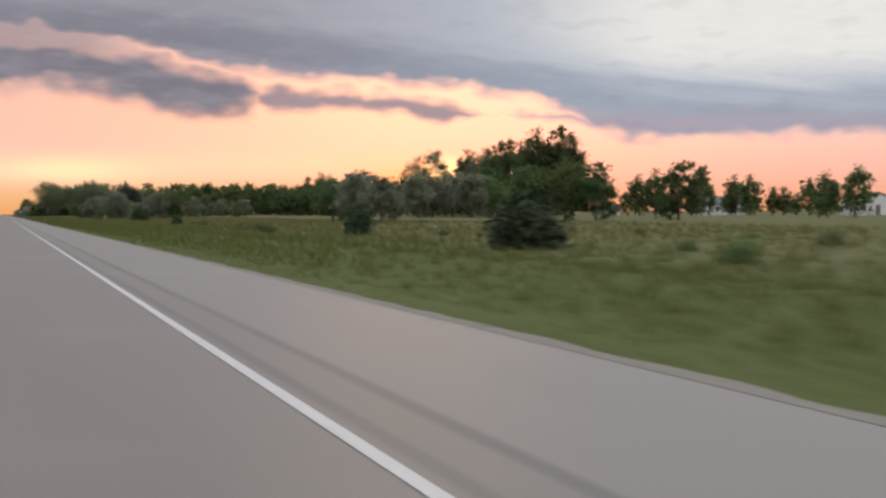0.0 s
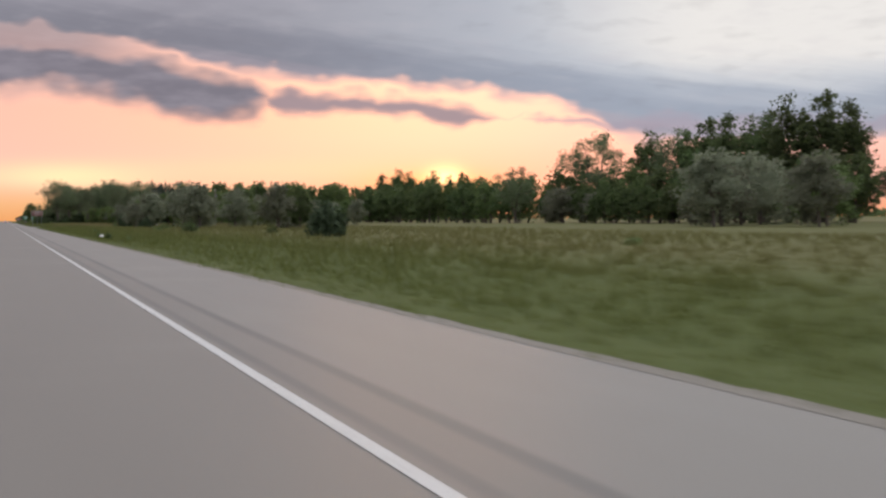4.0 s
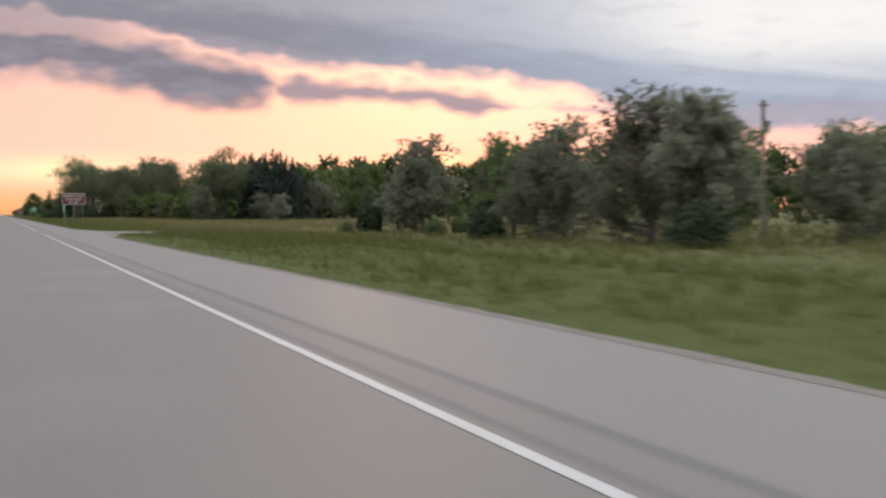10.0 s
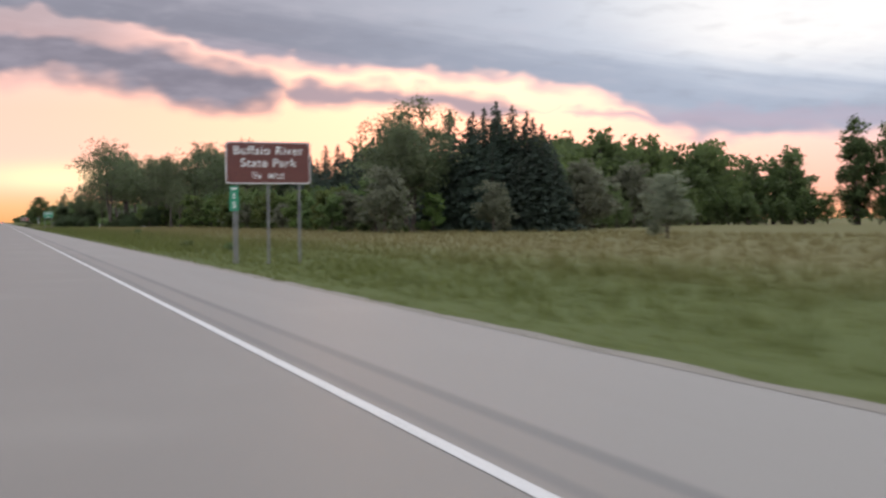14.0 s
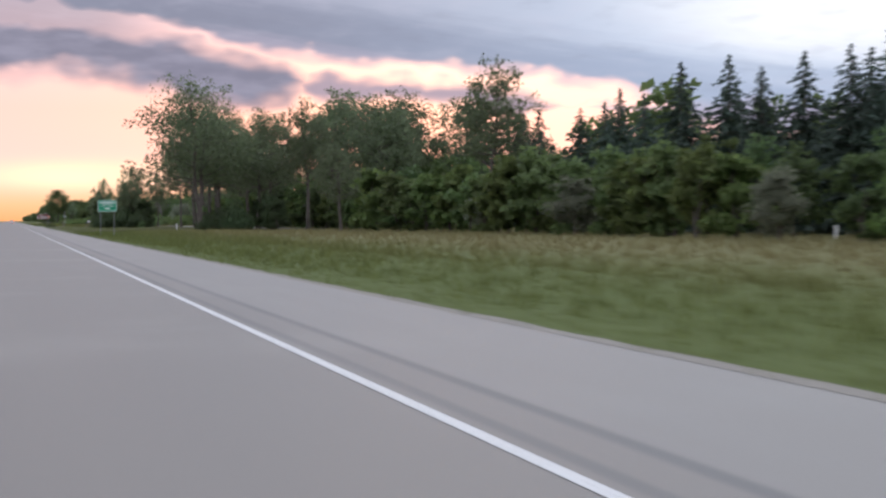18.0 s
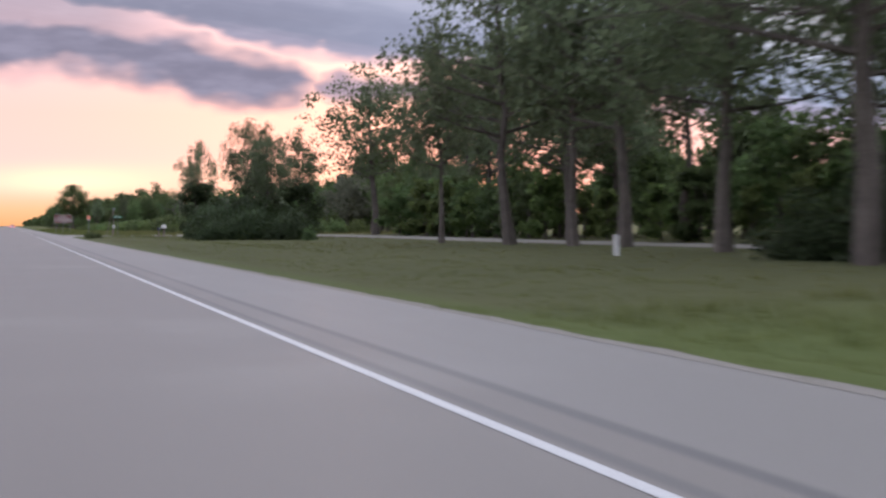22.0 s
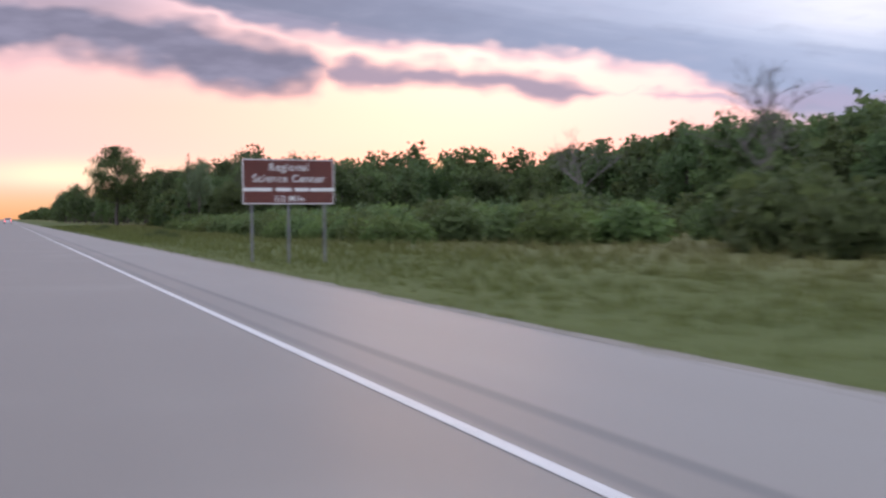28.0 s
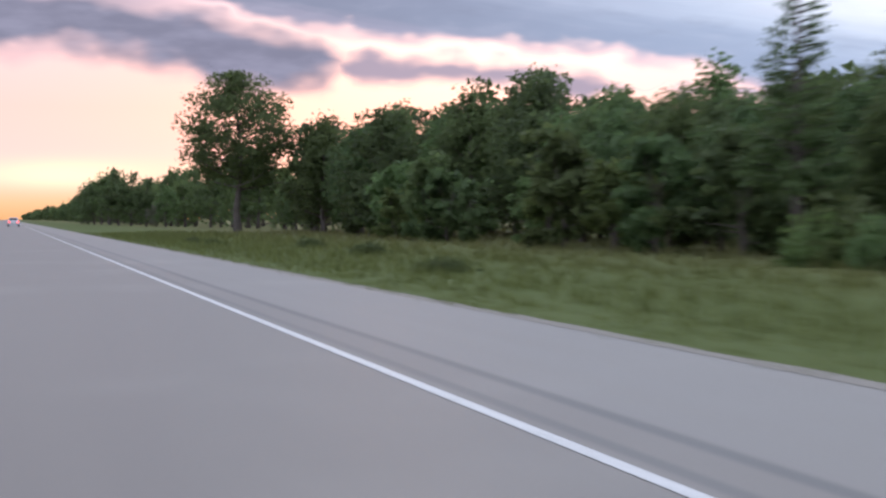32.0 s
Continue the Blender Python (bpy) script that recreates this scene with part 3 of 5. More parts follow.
def shrub(name, label, seed, height, width, leaves, leaf, mat, category="shrub", pointed=0.0):
    rng = np.random.default_rng(seed)
    root = thing(name, label, category)
    verts, faces, ends = [], [], []
    for k in range(13):
        a, f = k * 2.4, math.sqrt((k + 0.5) / 13)
        z = height * (1 - 0.55 * f ** (2 - pointed)) * rng.uniform(0.55, 1.0) * 0.88
        e = Vector((math.cos(a) * width * 0.40 * f, math.sin(a) * width * 0.40 * f, z))
        tube(verts, faces, [(e.x * 0.1, e.y * 0.1, -0.05), (e.x * 0.6, e.y * 0.6, z * 0.55), e], [0.02 + 0.008 * height, 0.014, 0.005], 4)
        ends += [tuple(e), (e.x * 0.9, e.y * 0.9, z * 0.62), (e.x * 0.95, e.y * 0.95, z * 0.3)]
    part("stems", mesh_from("stems", verts, faces, BARK), BARK, root)
    pts = clump_cloud(rng, ends, leaves, 0.15 * (width + height))
    pts[:, 2] = np.abs(pts[:, 2])
    part("foliage", leaf_mesh("foliage", pts, leaf, mat, rng, corners=3, heart=(np.array((0, 0, height * 0.25)), np.array((width * 0.5, width * 0.5, height * 0.7)))), mat, root)
    return root


def dead_tree(name, label, seed, height):
    rng = np.random.default_rng(seed)
    root = thing(name, label, "tree")
    verts, faces = [], []

    def grow(p, d, length, r, depth):
        mid = p + d * length * 0.5 + Vector(rng.normal(size=3)) * length * 0.06
        end = p + d * length + Vector(rng.normal(size=3)) * length * 0.05
        tube(verts, faces, [p, mid, end], [r, r * 0.8, r * 0.55], 5 if depth < 2 else 3)
        if depth < 5:
            for k in range(3 if depth else 5):
                nd = (d + Vector((rng.normal(), rng.normal(), rng.normal() * 0.5 + 0.18)) * 0.62).normalized()
                grow(p.lerp(end, rng.uniform(0.55, 1.0)), nd, length * rng.uniform(0.52, 0.75), r * 0.52, depth + 1)

    grow(Vector((0, 0, -0.1)), Vector((0, 0, 1)), height * 0.36, height * 0.014, 0)
    part("trunk", mesh_from("trunk", verts, faces, BARK_PALE), BARK_PALE, root)
    return root


class Stock:
    """One kind of plant: the first call sets the model itself, later calls copies of it."""

    def __init__(self, ob, height):
        self.ob, self.height, self.used = ob, height, False

    def put(self, x, y, h, turn=None, wide=1.0, z=0.0):
        s = h / self.height
        turn = rnd.uniform(0, 360) if turn is None else turn
        m = pose(x, y, z, 0, 0, turn) @ Matrix.Diagonal((s * wide, s * wide, s, 1))
        if not self.used:
            self.used = True
            self.ob.matrix_world = m
            return self.ob
        k = self.ob.scale
        return copy_thing(self.ob, m @ Matrix.Diagonal((1 / k.x, 1 / k.y, 1 / k.z, 1)))


class Massed(Stock):
    """Trees of the back rows, which stand as one mass behind the rest."""
    places = []

    def put(self, x, y, h, turn=None, wide=1.0, z=0.0):
        s = h / self.height
        turn = rnd.uniform(0, 360) if turn is None else turn
        Massed.places.append((self, pose(x, y, z, 0, 0, turn) @ Matrix.Diagonal((s * wide, s * wide, s, 1))))


def join_massed(name, label, mats):
    """All massed trees as one mesh."""
    co, loops, starts, slots = [], [], [], []
    for stock, m in Massed.places:
        for child in stock.ob.children:
            me = child.data
            v = np.empty(3 * len(me.vertices), np.float32)
            me.vertices.foreach_get("co", v)
            w = np.array(m)
            l = np.empty(len(me.loops), np.int32)
            me.loops.foreach_get("vertex_index", l)
            st = np.empty(len(me.polygons), np.int32)
            me.polygons.foreach_get("loop_start", st)
            starts.append(st + sum(map(len, loops)))
            loops.append(l + sum(map(len, co)))
            co.append(v.reshape(-1, 3) @ w[:3, :3].T + w[:3, 3])
            slots.append(np.full(len(st), mats.index(me.materials[0]), np.int32))
    me = bpy.data.meshes.new(name)
    co, loops, starts = np.concatenate(co), np.concatenate(loops), np.concatenate(starts)
    me.vertices.add(len(co))
    me.vertices.foreach_set("co", co.astype(np.float32).ravel())
    me.loops.add(len(loops))
    me.loops.foreach_set("vertex_index", loops)
    me.polygons.add(len(starts))
    me.polygons.foreach_set("loop_start", starts)
    for k in mats:
        me.materials.append(k)
    me.polygons.foreach_set("material_index", np.concatenate(slots))
    me.update(calc_edges=True)
    for stock in {s for s, m in Massed.places}:
        for child in list(stock.ob.children):
            bpy.data.objects.remove(child)
        bpy.data.objects.remove(stock.ob)
    return tagged(new(name, me), label, "woods", kind="stuff")


rnd = random.Random(7)

# ---------------------------------------------------------------- ground, road, sky sheet
def sheet(name, x_cuts, y_cuts, mat, zf, label, category):
    verts = [(x, y, zf(x, y)) for y in y_cuts for x in x_cuts]
    nx = len(x_cuts)
    faces = [(j * nx + i, j * nx + i + 1, (j + 1) * nx + i + 1, (j + 1) * nx + i) for j in range(len(y_cuts) - 1) for i in range(nx - 1)]
    ob = new(name, mesh_from(name, verts, faces, mat, True))
    return tagged(ob, label, category, kind="structure")


def land(x, y):
    """Height of the meadow: a shallow ditch beside the road, gentle swells farther out."""
    if x < 5.3:
        return -0.03 if x > -10 else -0.03 - 0.3 * min(1.0, (-10 - x) / 4)
    d = min(1.0, (x - 5.3) / 1.2)
    ditch = -0.10 * math.exp(-((x - 8.2) / 2.6) ** 2) * min(1, (x - 5.3) / 1.5)
    for a, b in ((344, 388), (738, 804)):
        if a - 12 < y < b + 12:  # the ditch is filled where a lane crosses it
            ditch *= max(0.0, a - y, y - b) / 12
    far = min(1.0, max(0.0, (x - 12) / 30))
    swell = (noise.noise(Vector((x * 0.03, y * 0.02, 0))) * 0.16 + noise.noise(Vector((x * 0.15, y * 0.15, 3))) * 0.05) * far
    edge = 0.02 * noise.noise(Vector((x * 0.8, y * 0.8, 9)))
    return -0.012 + d * (ditch + swell + edge) + (0.0 if x < 400 else -0.5)


xs = [-4700, -2000, -800, -300, -120, -50, -25, -16, -12, -10, -6, 0, 4.6, 5.2, 5.5, 5.9, 6.4, 7, 7.7, 8.4, 9.2, 10, 11, 12, 13.5, 15, 17, 19, 21, 23.5, 26, 29, 33, 38, 44, 52, 62, 75, 90, 110, 135, 165, 210, 300, 500, 900, 1800, 4700]
ys = [-4300, -1500, -500, -150] + [float(v) for v in range(-60, 1240, 4)] + [1300, 1400, 1600, 2000, 2800, 3600, 5200]
sheet("ground", xs, ys, GROUND, land, "rough summer meadow with green verge and dry tan grass", "grass")

bm = bmesh.new()
box(bm, -9.5, 5.22, -300, 3900, -0.06, 0.0)
road = new("road", bpy.data.meshes.new("road"))
bm.to_mesh(road.data)
bm.free()
road.data.materials.append(ROAD)
tagged(road, "straight worn grey highway with a wide paved shoulder", "road", kind="structure")


def ragged_strip(name, x0, x1, wob, mat, z, y0, y1, step, label, category):
    verts, faces = [], []
    n = int((y1 - y0) / step)
    for i in range(n + 1):
        y = y0 + i * step
        w = wob * (noise.noise(Vector((0, y * 0.7, 5))) + 0.6 * noise.noise(Vector((3, y * 2.1, 5))))
        verts += [(x0, y, z), (x1 + w, y, z - 0.006)]
        if i:
            faces.append((2 * i - 2, 2 * i - 1, 2 * i + 1, 2 * i))
    return tagged(new(name, mesh_from(name, verts, faces, mat)), label, category, kind="structure")


ragged_strip("shoulder_edge", 5.17, 5.43, 0.10, GRAVEL, 0.003, -60, 1240, 0.5, "crumbled gravel edge of the road shoulder", "road edge")
# the edge line stops where the field entrance and the side road leave the highway
for k, (a, b) in enumerate(((-60, 360.3), (373.0, 760.5), (790.0, 1500))):
    tagged(new("edge_line", mesh_from("edge_line", [(2.285, a, 0.004), (2.385, a, 0.004), (2.385, b, 0.004), (2.285, b, 0.004)], [(0, 1, 2, 3)], PAINT)),
           "solid white painted edge line, worn", "road marking", kind="structure")


def ribbon(name, line, widths, mat, z, label, category, sub=10):
    """A flat lane along a smooth line through the given points."""
    pts, wid = [], []
    P = [Vector(p) for p in line]
    for i in range(len(P) - 1):
        p0, p1, p2, p3 = P[max(i - 1, 0)], P[i], P[i + 1], P[min(i + 2, len(P) - 1)]
        for k in range(sub):
            t = k / sub
            pts.append(0.5 * ((2 * p1) + (p2 - p0) * t + (2 * p0 - 5 * p1 + 4 * p2 - p3) * t * t + (3 * p1 - p0 - 3 * p2 + p3) * t ** 3))
            wid.append(widths[i] + (widths[i + 1] - widths[i]) * t)
    pts.append(P[-1])
    wid.append(widths[-1])
    verts, faces = [], []
    for i, (p, w) in enumerate(zip(pts, wid)):
        d = (pts[min(i + 1, len(pts) - 1)] - pts[max(i - 1, 0)]).normalized()
        n = Vector((d.y, -d.x))
        for s in (-1, 1):
            q = p + n * s * (w / 2 + 0.12 * noise.noise(Vector((p.x, p.y, s * 4.0))))
            q.x = max(q.x, 5.0)
            zz = z if q.x < 5.6 else max(z, land(q.x, q.y) + 0.025)
            edge = [(q.x, q.y, zz), (q.x + n.x * s * 0.5, q.y + n.y * s * 0.5, zz - 0.12)]
            verts += edge[::-1] if s < 0 else edge
        if i:
            faces += [(4 * i - 4 + k, 4 * i - 3 + k, 4 * i + 1 + k, 4 * i + k) for k in range(3)]
    return tagged(new(name, mesh_from(name, verts, faces, mat)), label, category, kind="structure")


def mouth(name, cuts, mat, z, label, category):
    """A lane widening to the road: x and the two edges there."""
    verts, faces = [], []
    cuts = [(cuts[0][0] - 0.35, cuts[0][1], cuts[0][2])] + cuts
    for i, (x, a, b) in enumerate(cuts):
        zz = -0.03 if i == 0 else z if x < 5.8 else max(z, land(x, (a + b) / 2) + 0.015)
        drop = 0.03 if x > 7.5 else 0.008
        lo, hi = (min(zz - drop, land(x, e) - 0.04) if x > 5.8 else zz - drop for e in (a - 0.8, b + 0.8))
        verts += [(x, a - 0.8, lo), (x, a, zz), (x, (a + b) / 2, zz + (0.008 if x > 6 else 0.0)), (x, b, zz), (x, b + 0.8, hi)]
        if i:
            faces += [(5 * i - 5 + k, 5 * i + k, 5 * i + 1 + k, 5 * i - 4 + k) for k in range(4)]
    n = len(verts)
    verts += [(x + 0.5, y, z - 0.15) for x, y, z in verts[-5:]]
    faces += [(n - 5 + k, n + k, n + 1 + k, n - 4 + k) for k in range(4)]
    return tagged(new(name, mesh_from(name, verts, faces, mat)), label, category, kind="structure")


mouth("entrance_apron", [(5.15, 347.0, 386.0), (5.6, 349.2, 380.0), (6.0, 352.0, 375.5), (6.5, 355.4, 371.5), (7.0, 356.8, 369.4)], ROAD, 0.004, "worn paved apron of the field entrance", "road")
mouth("field_entrance", [(5.7, 351.5, 358.0), (6.4, 354.6, 362.0), (7.0, 356.6, 369.0), (8.0, 358.0, 367.3), (9.2, 358.7, 365.6), (10.4, 359.5, 364.2), (13, 360.6, 363.4), (16, 361.6, 363.0)], GRAVEL, 0.010,
      "gravel field entrance leaving the highway shoulder", "track")
mouth("side_road_mouth", [(5.15, 741, 800), (5.5, 752, 792), (6.1, 759.5, 786), (7.2, 759.5, 780.5), (8.6, 758, 776.5), (10.2, 756, 771)], ROAD, 0.004, "worn paved mouth of the side road", "road")
ribbon("side_road", [(9.6, 763.5), (12.5, 762), (16, 761), (21, 760), (26.5, 757), (30.2, 749), (31.4, 736), (31.6, 718), (31.4, 698), (32, 676), (34, 655), (38, 632)], [13, 11.5, 10, 9, 8, 6.6, 5.4, 5.0, 4.8, 4.6, 4.4, 4.2], GRAVEL, 0.008,
       "pale gravel side road curving in behind the trees", "road")

verts, faces = [], []
RINGS, SEGS, RADIUS = 24, 96, 3200.0
for r in range(RINGS + 1):
    el = radians(-1.0 + 90.0 * (r / RINGS) ** 1.4)
    for s in range(SEGS):
        a = 2 * math.pi * s / SEGS
        verts.append((RADIUS * math.cos(el) * math.sin(a), RADIUS * math.cos(el) * math.cos(a), RADIUS * math.sin(el)))
for r in range(RINGS):
    for s in range(SEGS):
        faces.append((r * SEGS + s, r * SEGS + (s + 1) % SEGS, (r + 1) * SEGS + (s + 1) % SEGS, (r + 1) * SEGS + s))
clouds = new("backdrop", mesh_from("backdrop", verts, faces, CLOUD, True))
clouds.location = (0, 450, 0)
tagged(clouds, "grey evening cloud bank and torn deck with pink edges", "cloud", kind="structure")

# ---------------------------------------------------------------- plant stock
COTTON = [Stock(broadleaf("cottonwood_tree", "tall spreading cottonwood with grey trunk and open crown", s, 15, w, b, 6400, 0.23, LEAF_GREY, limbs=24, lean=0.05, spread=0.085, top_heavy=t, ball=40, loose=0.3), 15)
          for s, w, b, t in ((11, 11.5, 0.40, 0.5), (12, 10.0, 0.44, 0.6), (13, 12.5, 0.37, 0.45))]
WOODS = [Stock(broadleaf("broadleaf_tree", "dense green broadleaf tree of the roadside woods", s, 13, w, b, 5600, 0.33, m, limbs=18, spread=0.13, top_heavy=0.4, ball=64, loose=0.2), 13)
         for s, w, b, m in ((21, 8.0, 0.10, LEAF), (22, 9.0, 0.08, LEAF_DARK), (23, 7.2, 0.12, LEAF), (24, 8.4, 0.08, LEAF_DARK))]
WOODS_BEHIND = [Stock(broadleaf("broadleaf_tree", "dense green broadleaf tree deeper in the woods", s, 13, w, b, 2300, 0.50, m, limbs=14, spread=0.13, top_heavy=0.4, ball=56, loose=0.2), 13)
                for s, w, b, m in ((121, 8.0, 0.10, LEAF), (122, 9.0, 0.08, LEAF_DARK), (123, 7.2, 0.12, LEAF), (124, 8.4, 0.08, LEAF_DARK))]
FAR = [Stock(broadleaf("hedgerow_tree", "dense green broadleaf tree in the distant hedgerow", s, 13, w, 0.06, 2200, 0.52, m, limbs=14, spread=0.13, top_heavy=0.4, ball=50, loose=0.2), 13)
       for s, w, m in ((25, 8.4, LEAF), (26, 9.0, LEAF_DARK), (27, 7.6, LEAF_DARK))]
BACK = [Massed(broadleaf("back_tree", "green broadleaf tree at the back of the woods", s, 13, w, 0.06, 1150, 0.68, m, limbs=12, spread=0.13, top_heavy=0.4, ball=46, loose=0.2), 13)
        for s, w, m in ((28, 8.4, LEAF), (29, 9.0, LEAF_DARK), (30, 7.8, LEAF_DARK))]
OLD = Stock(broadleaf("old_cottonwood", "huge old cottonwood with forked grey limbs and a wide drooping crown", 17, 17.5, 15.5, 0.33, 11500, 0.22, LEAF_GREY, limbs=34, stems=2, lean=0.06, spread=0.085, top_heavy=0.4, ball=56, loose=0.3), 17.5)
LONE = Stock(broadleaf("lone_tree", "lone round-crowned tree with a straight bare trunk by the road", 67, 13, 10.2, 0.30, 15000, 0.20, LEAF, limbs=34, lean=0.01, spread=0.085, top_heavy=0.35, ball=110), 13)
LOW = [Stock(broadleaf("young_tree", "bushy young broadleaf tree leafed to the ground", s, 6, w, 0.04, 1900, 0.35, m, limbs=14, stems=2, spread=0.12, top_heavy=0.3), 6)
       for s, w, m in ((31, 4.6, LEAF), (32, 5.2, LEAF_DARK), (33, 4.4, LEAF_LIGHT))]
# undergrowth below the park trees: its shade is in the leaf colour
THICKET = Stock(broadleaf("young_tree", "dense young tree under the large park trees, leaves coloured dark for shade", 34, 6, 5.0, 0.03, 7500, 0.165, LEAF_SHADED, limbs=16, stems=2, spread=0.12, top_heavy=0.3), 6)
WILLOW = [Stock(broadleaf("silver_willow", "grey-green silvery willow with a ragged crown", s, 6, w, 0.04, 4600, 0.20, m, limbs=16, stems=3, lean=0.06, spread=0.12, top_heavy=0.4, ball=64, loose=0.3), 6)
          for s, w, m in ((41, 5.0, LEAF_SILVER), (42, 5.8, LEAF_SILVER), (43, 4.6, LEAF), (44, 4.2, LEAF_DARK))]
POPLAR = [Stock(broadleaf("poplar_tree", "tall dark poplar with an upright crown", s, 18, w, 0.05, 7500, 0.37, LEAF_DARK, limbs=20, spread=0.10, top_heavy=0.6, ball=95, loose=0.15), 18) for s, w in ((51, 7.4), (52, 8.2))]
OPEN = [Stock(broadleaf("open_crowned_tree", "flat-topped tree with a bare trunk and airy crown", s, 12, 10, b, 12500, 0.165, LEAF_GREY, limbs=18, stems=st, lean=0.07, spread=0.095, top_heavy=0.75, ball=30, loose=0.15), 12) for s, b, st in ((61, 0.42, 1), (62, 0.34, 2))]
SPRUCE = [Stock(spruce("spruce_tree", "dark pointed spruce with drooping branches", s, 12, w, 8200, 0.29, NEEDLE, arms=290), 12) for s, w in ((71, 6.2), (72, 7.0))]
PINE = Stock(spruce("thin_pine", "thin young pine with sparse open branches", 76, 8, 2.9, 4200, 0.12, LEAF_DARK, 0.2, arms=88, droop=-0.30, tuft=0.25), 8)
CEDARS = Stock(shrub("cedar_bush", "dense dark cedar bush standing in the meadow", 81, 2.4, 2.0, 3600, 0.13, CEDAR, "bush", 0.8), 2.4)
SHRUB = [Stock(shrub("shrub", "leafy green shrub at the edge of the woods", s, 2.0, w, 1500, 0.215, m), 2.0) for s, w, m in ((91, 3.0, LEAF), (92, 3.4, LEAF_LIGHT), (93, 2.8, LEAF_DARK))]
# these shrubs also carry the shade of the trees in their colour
PARK_SHRUB = [Stock(shrub("park_shrub", "dense shrub under the park trees, leaves coloured dark for shade", s, 2.0, w, 3600, 0.105, LEAF_SHADED), 2.0) for s, w in ((97, 2.9), (98, 2.5))]
SCRUB = [Stock(shrub("meadow_bush", "small low bush growing in the meadow grass", s, 0.6, w, 420, 0.09, m, "bush"), 0.6) for s, w, m in ((95, 1.1, LEAF_DARK), (96, 1.3, LEAF))]
DEAD = [Stock(dead_tree("dead_tree", "leafless bleached dead tree with forked branches", s, 7), 7) for s in (101, 104)]


for group, stocks in (("spruces of the windbreak", SPRUCE), ("poplars round the farm", POPLAR), ("cedar bushes in the meadow", [CEDARS]), ("willows of the thicket", WILLOW), ("large park trees", COTTON + [OLD]),
                      ("shrubs at the woods edge", SHRUB), ("shrubs under the park trees", PARK_SHRUB), ("bushes in the meadow", SCRUB), ("trees of the roadside woods", WOODS + WOODS_BEHIND), ("young trees at the woods edge", LOW + [THICKET]), ("trees of the distant hedgerow", FAR), ("dead trees", DEAD)):
    for stock in stocks:
        tagged(stock.ob, group=group)


def any_of(stocks, *a, **k):
    s = rnd.choice(stocks)
    if s in WOODS and a[0] > 34:
        s = WOODS_BEHIND[WOODS.index(s)]
    return s.put(*a, **k)


def row(line, gap, lo, hi, stocks, side=1.5, along=0.35):
    """Trees set unevenly along a line through the given points."""
    for (x0, y0), (x1, y1) in zip(line, line[1:]):
        d = math.hypot(x1 - x0, y1 - y0)
        n = max(1, round(d / gap))
        for i in range(n):
            t = (i + rnd.uniform(-along, along)) / n
            any_of(stocks, x0 + (x1 - x0) * t + rnd.uniform(-side, side), y0 + (y1 - y0) * t + rnd.uniform(-side, side), rnd.uniform(lo, hi), wide=rnd.uniform(0.9, 1.2))


# ---- first stretch: open meadow, tall trees in the distance
for x, y, h, k in ((129, 376, 20.4, OPEN), (139, 369, 20.0, POPLAR), (141, 361, 20.5, COTTON), (142, 355, 19.5, POPLAR), (141, 348, 21.5, POPLAR), (141, 340, 21.8, POPLAR), (142, 331, 20.5, POPLAR), (141, 325, 21.0, POPLAR),
                   (141, 318, 23.4, POPLAR), (144, 312, 23.8, POPLAR), (146, 306, 21.5, POPLAR), (148, 298, 11.0, COTTON), (143, 286, 9.5, COTTON), (150, 276, 10.0, WOODS), (150, 268, 11.2, WOODS),
                   (172, 283, 12.6, WOODS), (152, 236, 8.8, WOODS), (150, 227, 8.6, WOODS), (156, 215, 7.5, WOODS), (128, 366, 12, WOODS), (109, 376, 12.4, OPEN), (122, 384, 8.5, WOODS),
                   (110, 147, 6.4, FAR), (110, 141, 7.0, FAR), (114, 134, 6.5, FAR), (120, 128, 6.8, FAR), (124, 118, 7.0, FAR), (130, 108, 7.4, FAR)):
    any_of(k, x, y, h)
row([(114, 374), (122, 330), (128, 288)], 3.6, 5.5, 9.0, FAR + FAR + WILLOW[:1])
row([(122, 380), (130, 330), (136, 288)], 4.5, 8, 13, FAR)
row([(152, 282), (154, 240), (160, 205)], 4.0, 4.5, 7.0, FAR)
row([(120, 400), (112, 440), (104, 500)], 5, 9.0, 11.8, FAR)
row([(128, 402), (120, 445), (112, 505)], 6, 9.5, 12.2, BACK, 2.5)
row([(135, 345), (144, 310)], 6, 11, 15, FAR)
for x, y, h in ((60.5, 140, 6.6), (64.5, 136.5, 7.3), (67, 133.5, 6.8), (78, 133, 7.0), (38, 146, 5.2), (39.5, 140, 5.7), (38, 134, 5.7), (38.5, 127, 5.0), (62, 144, 5.0)):
    any_of(WILLOW, x, y, h, wide=1.1)
for x, y, w, h in ((15.9, 35.6, 2.2, 2.2), (17.8, 61.4, 1.35, 2.25), (17.0, 126.4, 1.05, 1.15), (20.4, 196.1, 2.35, 3.0), (20.9, 352.4, 1.5, 3.0), (21.1, 315, 2.0, 1.9), (20.0, 331, 1.5, 2.1)):
    CEDARS.put(x, y, h, wide=(w / 2.0) / (h / 2.4))
